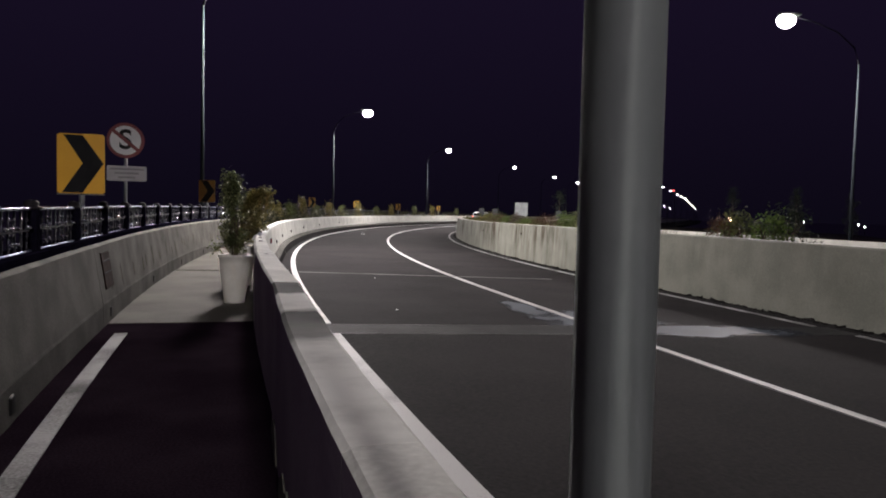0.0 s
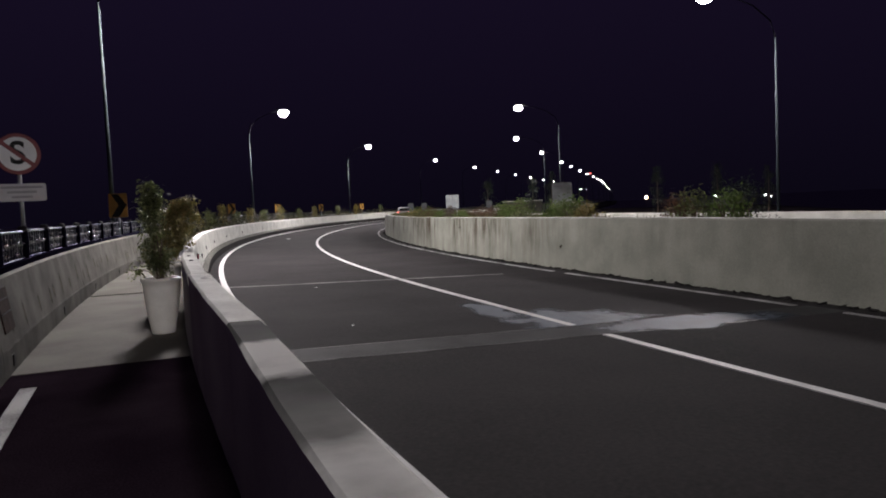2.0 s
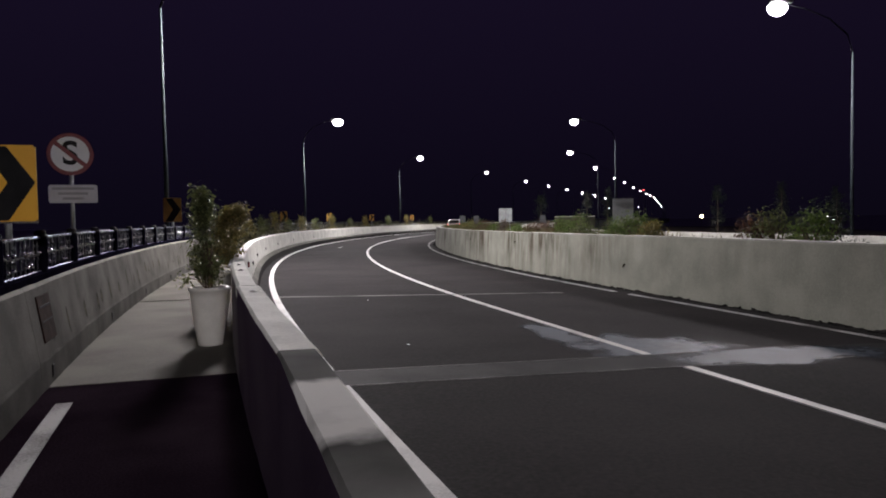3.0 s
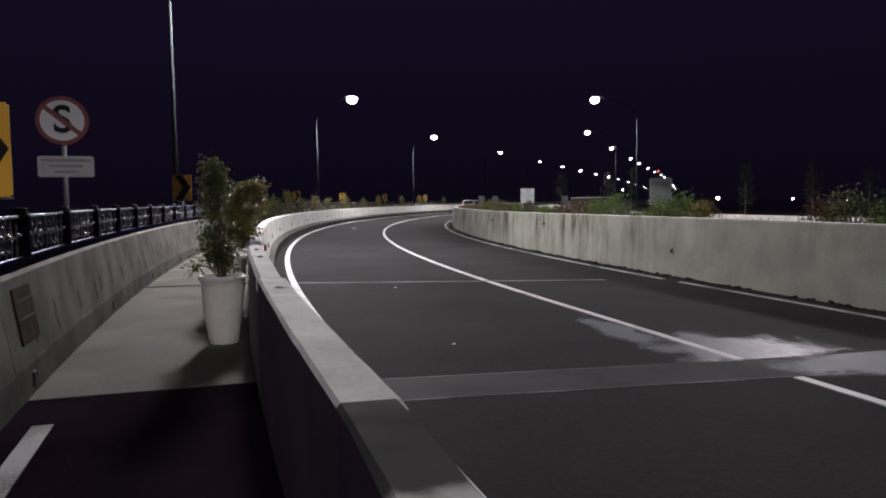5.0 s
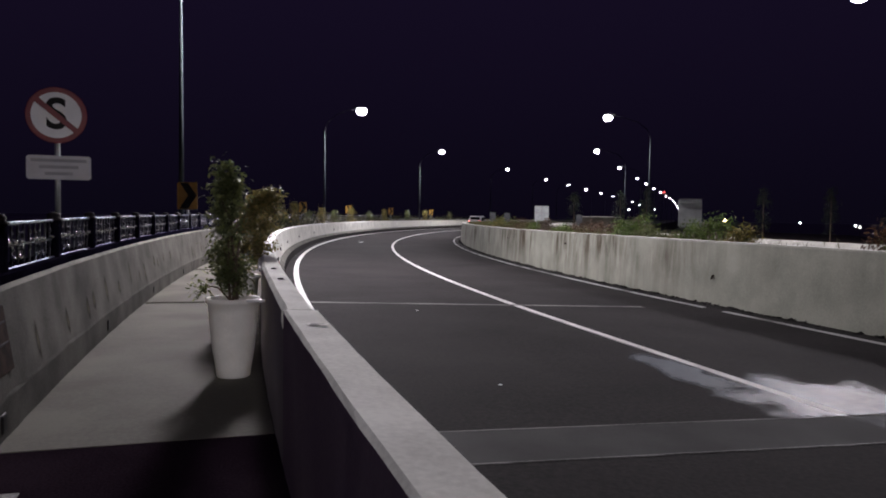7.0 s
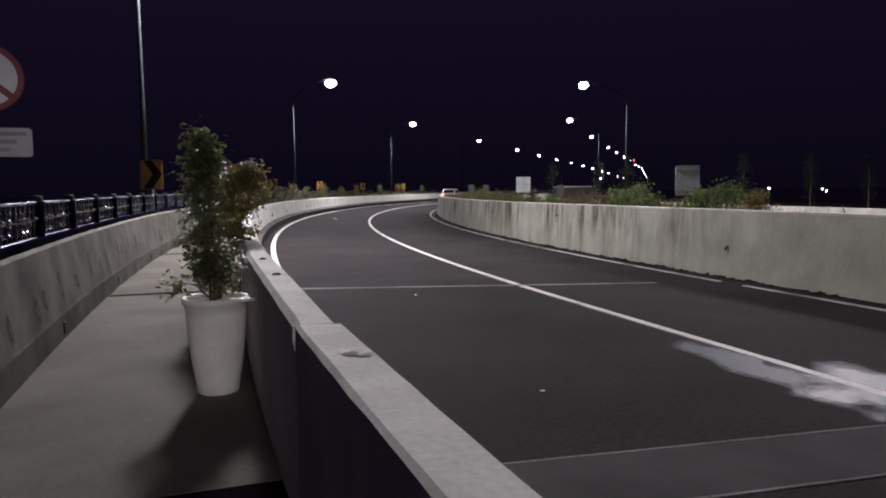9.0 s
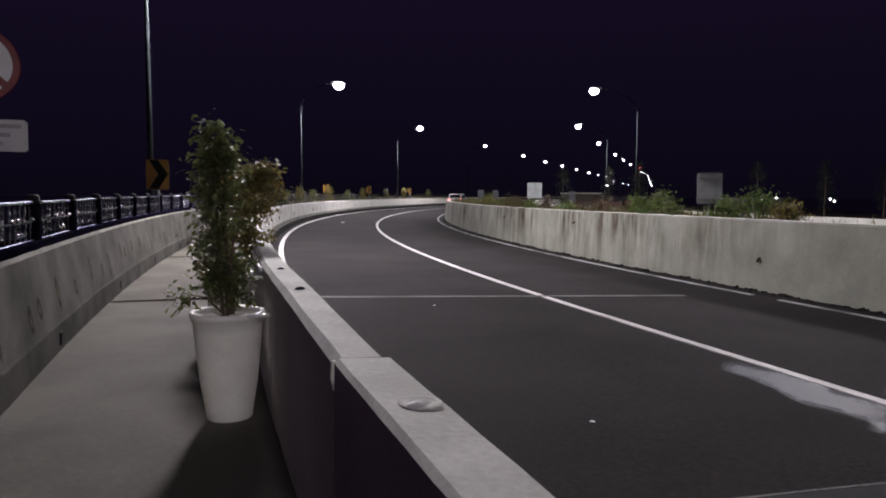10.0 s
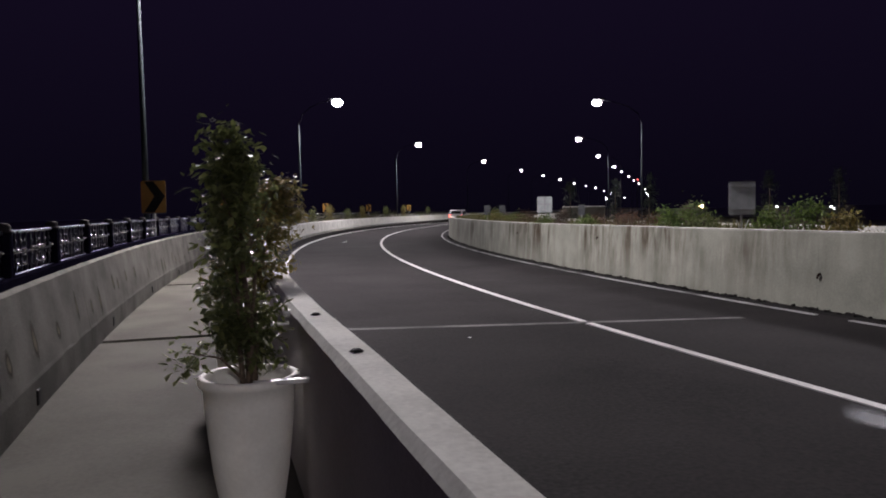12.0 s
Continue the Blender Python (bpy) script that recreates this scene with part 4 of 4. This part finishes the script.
# steel straps and a slim pipe that hold the pots to the barrier
STRAP_STEEL = surf("bright_strap_steel", (0.55, 0.55, 0.54), (0.72, 0.72, 0.71), big=6, fine=50, rough=0.4, bump=0.05, metal=0.3)
bracket = thing("pot_bracket", pose(-0.27, 11.60, 0.0), "steel strap and slim pipe holding the pots at the barrier", "bracket")
part("strap", box(0.32, 0.04, 0.024, (-0.075, -0.145, 0.772), 0.004), STRAP_STEEL, bracket)
part("strap", box(0.20, 0.03, 0.022, (-0.08, 0.80, 0.93), 0.004), STRAP_STEEL, bracket)
part("knob", lathe([(0.0, 0.0), (0.022, 0.0), (0.024, 0.035), (0.0, 0.042)], 10), STRAP_STEEL, bracket, "", False, pose(-0.16, 0.80, 0.925))
part("pipe", tube([tuple(along(y, ramp(LEFT_EDGE, y) - 0.022, 1.0) - Vector((-0.27, 11.60, 0.0))) for y in (12.35, 12.8, 13.3, 13.9, 14.5)], 0.014, 8), STRAP_STEEL, bracket, "", True)
for y in (12.4, 13.4, 14.4):
    p = along(y, ramp(LEFT_EDGE, y) - 0.012, 1.0) - Vector((-0.27, 11.60, 0.0))
    part("clip", box(0.05, 0.03, 0.045, tuple(p), 0.006), STRAP_STEEL, bracket)


def shrub(x, y, z, rx, h, n, size, leaf, seed, label, name="shrub"):
    root = thing(name, pose(x, y, z), label, "shrub", "shrubs on the median")
    sb = bmesh.new()
    r = random.Random(seed)
    for k in range(6):
        a, q = r.uniform(0, 6.28), rx * r.uniform(0.3, 0.7)
        tube([(0.05 * math.cos(a), 0.05 * math.sin(a), -0.05), (q * 0.5 * math.cos(a), q * 0.5 * math.sin(a), h * 0.4), (q * math.cos(a), q * math.sin(a), h * 0.75)], [0.02, 0.014, 0.006], 5, sb)
    part("stems", sb, BARK, root)
    pts = crown_places([(0.03, rx * 0.8), (h * 0.35, rx), (h * 0.7, rx * 0.75), (h, rx * 0.25)], n, 34, seed, 0.11 * rx + 0.05)
    pts[:, 2] = np.maximum(pts[:, 2], 0.02)
    foliage("foliage", pts, size, seed, leaf, root)
    return root


LIGHT_LABEL, RED_LABEL = "rounded light green leafy shrub behind the wall", "low reddish-brown shrub behind the wall"
PINK_LABEL, DARK_LABEL, YELLOW_LABEL = "low dry pinkish shrub behind the wall", "low dark green shrub behind the wall", "low yellowing shrub behind the wall"
SHRUBS = [(9.50, 24.0, 0.45, 0.66, LEAF_LIGHT, LIGHT_LABEL), (9.65, 23.1, 0.52, 0.80, LEAF_LIGHT, LIGHT_LABEL), (9.4, 22.3, 0.32, 0.52, LEAF, DARK_LABEL), (9.9, 23.7, 0.3, 0.75, LEAF_PINK, PINK_LABEL),
          (9.6, 20.4, 0.42, 0.62, LEAF_LIGHT, LIGHT_LABEL), (10.1, 20.7, 0.40, 0.60, LEAF_PINK, PINK_LABEL), (9.65, 19.4, 0.58, 0.70, LEAF_LIGHT, LIGHT_LABEL),
          (9.6, 18.5, 0.42, 0.52, LEAF_RUSTY, YELLOW_LABEL), (9.95, 14.9, 0.42, 0.66, LEAF_RED, RED_LABEL), (9.95, 14.2, 0.52, 0.78, LEAF, DARK_LABEL), (10.0, 13.35, 0.46, 0.72, LEAF_LIGHT, LIGHT_LABEL),
          (11.2, 14.4, 0.70, 0.92, LEAF_DARK, DARK_LABEL),
          (9.6, 26.3, 0.55, 0.58, LEAF_RED, RED_LABEL), (9.9, 25.3, 0.45, 0.44, LEAF_RED, RED_LABEL), (10.3, 27.6, 0.5, 0.42, LEAF_PINK, PINK_LABEL),
          (9.5, 28.6, 0.42, 0.40, LEAF_LIGHT, LIGHT_LABEL), (9.8, 31.1, 0.34, 0.58, LEAF_PINK, PINK_LABEL), (10.6, 30.2, 0.5, 0.44, LEAF_RED, RED_LABEL),
          (10.1, 33.2, 0.55, 0.45, LEAF_LIGHT, LIGHT_LABEL), (10.2, 35.6, 0.75, 0.55, LEAF_RED, RED_LABEL), (10.8, 38.5, 0.6, 0.5, LEAF_LIGHT, LIGHT_LABEL),
          (11.0, 41.5, 0.6, 0.52, LEAF_RUSTY, YELLOW_LABEL), (11.9, 44.5, 0.7, 0.55, LEAF_LIGHT, LIGHT_LABEL), (13.6, 50.0, 0.7, 0.7, LEAF_RUSTY, YELLOW_LABEL), (15.0, 54.0, 0.8, 0.75, LEAF_LIGHT, LIGHT_LABEL)]
for i, (x, y, rx, h, leaf, label) in enumerate(SHRUBS):
    shrub(x, y, 1.03 - fall(x, y), rx, h, 1000, 0.085, leaf, 100 + i, label)


def column_tree(x, y, z, rx, h, seed, group, label, leaf):
    root = thing("columnar_tree", pose(x, y, z), label, "tree", group)
    part("trunk", tube([(0, 0, -0.05), (0.02, 0.01, h * 0.5), (0, 0, h * 0.93)], [0.05, 0.035, 0.01], 7), BARK, root)
    foliage("crown", crown_places([(h * 0.18, rx * 0.7), (h * 0.45, rx), (h * 0.8, rx * 0.8), (h, rx * 0.2)], 1100, 46, seed, 0.13), 0.12, seed, leaf, root)


for i, (x, y, h) in enumerate([(21.5, 45.6, 3.5), (29.4, 45.4, 3.6), (34.0, 45.0, 3.7), (24.3, 55.0, 3.6), (37.5, 44.0, 3.4), (18.6, 50.0, 3.2)]):
    column_tree(x, y, -0.02, 0.42, h, 300 + i, "slim trees beyond the far carriageway", "slim dark columnar tree standing in the night", LEAF_DARK)
structure("far_verge", sweep([(26.0, -0.5), (26.0, -0.02), (60.0, -0.02), (60.0, -0.5)], -30, 160, 4.0), SOIL, "dark unlit verge beyond the far carriageway", "ground")

# hedge and sprouting pots along the outer bend
rh = np.random.RandomState(8)
hp = []
for i in range(900):
    y = 31 + 91 * rh.uniform() ** 1.3
    p = along(y, rh.uniform(-2.3, -1.6))
    top = 1.42 + 0.16 * noise.noise((y * 0.6, 2.0, 0.0)) + 0.10 * rh.uniform()
    c = np.array([p.x, p.y, top * rh.uniform(0.2, 1.0)])
    hp.append(c + rh.normal(0, 0.13, (16, 3)))
hp = np.concatenate(hp)
hp[:, 2] = np.maximum(hp[:, 2], 0.02)
hedge_me = leaves(hp, 0.15, 9)
hedge_me.materials.append(LEAF_HEDGE)
tagged(part("hedge", hedge_me, LEAF_HEDGE), "low brownish hedge along the outer bend", "hedge", "", "stuff")
for i, (y, h) in enumerate([(39.0, 1.75), (43.5, 1.95), (48.5, 2.2), (53.0, 1.8), (58.0, 2.1), (63.0, 1.8), (69.0, 2.2), (76.0, 1.9), (82.0, 2.3), (91.0, 2.1), (98.0, 2.4), (108.0, 2.2)]):
    p = along(y, -2.0)
    column_tree(p.x, p.y, 0.0, 0.24, h, 400 + i, "slim shrubs along the outer bend", "slim upright shrub above the hedge", LEAF if i % 2 else LEAF_RUSTY)

# dry grass behind the wall
rg = np.random.RandomState(4)
gv, gf = [], []
for i in range(20000):
    y = 15 + 75 * rg.uniform() ** 1.25
    off = 8.75 + 5.5 * rg.uniform() ** 1.6
    dens = noise.noise((y * 0.22, off * 0.5, 0.0))
    if y < 21 or y < 25 and rg.uniform() < 0.8 or dens < -0.3:
        continue
    p = along(y, off)
    h = (0.16 + 0.30 * rg.uniform() ** 1.6) * (0.85 + 0.7 * dens)
    a, w, ln = rg.uniform(0, 6.28), 0.014 + 0.020 * rg.uniform(), rg.uniform(0.02, 0.26)
    z = p.z + 1.03
    k = len(gv)
    gv += [(p.x - w * math.cos(a), p.y - w * math.sin(a), z), (p.x + w * math.cos(a), p.y + w * math.sin(a), z), (p.x - ln * math.sin(a), p.y + ln * math.cos(a), z + h)]
    gf.append((k, k + 1, k + 2))
gm = bpy.data.meshes.new("dry_grass")
gm.from_pydata(gv, [], gf)
gm.materials.append(GRASS_DRY)
tagged(part("dry_grass", gm, GRASS_DRY), "sparse dry grass growing behind the wall", "grass", "", "stuff")

# ---- marks on the tall wall ----
pipe = thing("drain_stub", pose(*along(17.55, 8.185, 0.59), 0, 0, heading(18.05)), "short dark drain pipe stub in the wall", "pipe")
part("stub", tube([(0.05, 0, 0.02), (-0.012, 0, 0.0), (-0.025, 0.02, -0.06)], [0.022, 0.022, 0.016], 10), RUST, pipe, "", True)
for y, z in ((26.0, 0.95), (33.5, 0.9)):
    st = thing("drain_stub", pose(*along(y, 8.19, z), 0, 0, heading(y)), "short dark drain pipe stub in the wall", "pipe")
    part("stub", tube([(0.05, 0, 0.02), (-0.01, 0, 0.0), (-0.02, 0, -0.03)], [0.02, 0.02, 0.016], 8), RUST, st, "", True)
rd = np.random.RandomState(12)
db = bmesh.new()
for i in range(420):
    y = 4 + 56 * rd.uniform()
    p = along(y, 8.13 - 0.11 * rd.uniform() ** 2, 0.01)
    box(0.04 + 0.07 * rd.uniform(), 0.05 + 0.12 * rd.uniform(), 0.01 + 0.035 * rd.uniform(), (p.x, p.y, p.z), 0, db, pose(0, 0, 0, rd.uniform(-20, 20), rd.uniform(-20, 20), rd.uniform(0, 180)))
tagged(part("gutter_debris", db, GUTTER), "clumps of dark dirt and moss along the wall foot", "debris", "", "stuff")
for x, y, r in ((2.00, 11.1, 0.022), (2.2, 16.8, 0.022), (4.5, 49.1, 0.16)):
    sc = part("litter", lathe([(0.0, 0.006), (r * 0.7, 0.008), (r, 0.004)], 7), SIGN_WHITE, None, "", False, pose(x, y, 0.003 - fall(x, y)))
    tagged(sc, "small pale scrap lying on the asphalt", "litter", "scraps on the road")


# ---- far lights ----
def far_light(x, y, z, r, material, label):
    root = thing("distant_lamp", pose(x, y, z), label, "lamp", "distant lights")
    part("bulb", lathe([(0.01, -r), (r * 0.7, -r * 0.7), (r, 0), (r * 0.7, r * 0.7), (0.01, r)], 12), material, root, "", True)
    part("mast", tube([(0, 0, -r), (0, 0, -7.0 - z)], 0.06, 6), LAMP_BODY, root)


far_light(93.3, 147.5, 1.5, 0.36, WARM_GLOW, "warm orange lamp far out in the dark")
far_light(114.4, 134.0, 0.9, 0.2, FAR_GLOW, "small white lamp far out in the dark")
far_light(104.6, 138.0, 1.2, 0.2, FAR_GLOW, "small white lamp far out in the dark")
far_light(128.0, 148.0, 0.4, 0.2, FAR_GLOW, "small white lamp far out in the dark")
far_light(72.0, 150.0, 3.6, 0.18, FAR_GLOW, "small white lamp far out in the dark")
far_light(113.6, 211.0, 9.95, 0.19, glow("red_far_lamp", (1.0, 0.10, 0.08), 6.0), "small red lamp among the far street lamps")
low = thing("low_wall", pose(37.5, 88.0, 0.0, 0, 0, -14), "pale low block wall far along the median", "wall")
part("wall", box(5.0, 0.3, 1.75, (0, 0, 0.87), 0.03), SLAB, low)
part("coping", box(5.1, 0.4, 0.08, (0, 0, 1.79), 0.02), CURB, low)


# ---- car past the bend ----
CAR_PAINT = surf("silver_car_paint", (0.42, 0.42, 0.43), (0.50, 0.50, 0.51), big=2, fine=60, rough=0.32, bump=0, metal=0.5, coat=0.5)
CAR_GLASS = surf("dark_car_glass", (0.010, 0.010, 0.012), (0.016, 0.016, 0.018), big=2, fine=20, rough=0.08, bump=0)
RUBBER = surf("tyre_rubber", (0.012, 0.012, 0.012), (0.022, 0.022, 0.022), big=8, fine=80, rough=0.85)
TAIL = glow("red_tail_lamp", (1.0, 0.16, 0.11), 5.0)


def car(at):
    """A people carrier seen from behind, driving along +y."""
    root = thing("silver_car", at, "silver people carrier with red tail lamps lit", "car")
    side = [(-2.10, 0.32), (-2.16, 0.60), (-2.12, 0.95), (-1.98, 1.08), (-1.72, 1.60), (-1.45, 1.68), (0.25, 1.68), (0.55, 1.60), (1.15, 1.08), (1.95, 0.92), (2.14, 0.70), (2.16, 0.35)]
    cb = bmesh.new()
    rows = []
    for x, k in ((-0.84, 0.80), (-0.82, 1.0), (0.82, 1.0), (0.84, 0.80)):
        rows.append([cb.verts.new(((abs(x) - (0.15 * max(0, z - 1.0) / 0.68)) * math.copysign(1, x), y * (0.985 if k < 1 else 1), z)) for y, z in side])
    for ra, rb in zip(rows, rows[1:]):
        for j in range(len(side)):
            cb.faces.new((ra[j], ra[(j + 1) % len(side)], rb[(j + 1) % len(side)], rb[j]))
    cb.faces.new(rows[0])
    cb.faces.new(rows[-1])
    bmesh.ops.bevel(cb, geom=cb.edges[:], offset=0.025, segments=2, affect="EDGES")
    body = part("body", cb, CAR_PAINT, root, "", True)
    part("rear_window", box(1.22, 0.02, 0.46, (0, -1.895, 1.345), 0.03, None, pose(0, 0, 0, 0, 0, 0)), CAR_GLASS, root, "dark tinted rear window")
    part("bumper", box(1.62, 0.16, 0.24, (0, -2.16, 0.46), 0.05), CAR_PAINT, root)
    part("number_plate", box(0.40, 0.012, 0.13, (0, -2.19, 0.80), 0.005), SIGN_BLACK, root, "black plate with an illegible bar")
    part("roof_rail", tube([(-0.62, -1.4, 1.70), (-0.62, 0.2, 1.70)], 0.018, 6), LAMP_BODY, root)
    part("roof_rail", tube([(0.62, -1.4, 1.70), (0.62, 0.2, 1.70)], 0.018, 6), LAMP_BODY, root)
    for s in (-1, 1):
        part("tail_lamp", box(0.17, 0.05, 0.30, (0.70 * s, -2.11, 0.98), 0.02), TAIL, root, "glowing red tail lamp")
        part("mirror", box(0.20, 0.10, 0.14, (0.93 * s, 0.55, 1.08), 0.03), CAR_PAINT, root)
        part("side_window", box(0.02, 2.3, 0.40, (0.775 * s, -0.55, 1.33), 0.01), CAR_GLASS, root)
        for y in (-1.35, 1.35):
            wh = part("wheel", lathe([(0.19, -0.10), (0.30, -0.10), (0.325, -0.07), (0.325, 0.07), (0.30, 0.10), (0.19, 0.10)], 24), RUBBER, root, "black tyre", False, pose(0.74 * s, y, 0.325, 0, 90, 0))
            part("rim", lathe([(0.0, 0.06), (0.06, 0.075), (0.17, 0.05), (0.195, 0.09), (0.195, -0.09), (0.0, -0.05)], 20), GALV, wh, "alloy rim")
    return root


p_car = along(95.0, 5.8, 0.0)
car(pose(p_car.x, p_car.y, 0.0, 0, 0, heading(95.0)))

# red reflector on the barrier's road side
p = along(16.0, ramp(LEFT_EDGE, 16.0) + 0.240, 0.83)
reflector = thing("barrier_reflector", pose(p.x, p.y, p.z, 0, 0, heading(16.0)), "small red reflector fixed to the concrete barrier", "reflector")
part("housing", box(0.03, 0.15, 0.11, (0, 0, 0), 0.008), SIGN_BLACK, reflector)
part("lens", box(0.012, 0.12, 0.085, (0.018, -0.01, 0), 0.004), SIGN_RED, reflector, "red reflector lens")
part("lens", box(0.022, 0.012, 0.085, (0.005, -0.078, 0), 0.003), SIGN_RED, reflector, "red reflector lens")
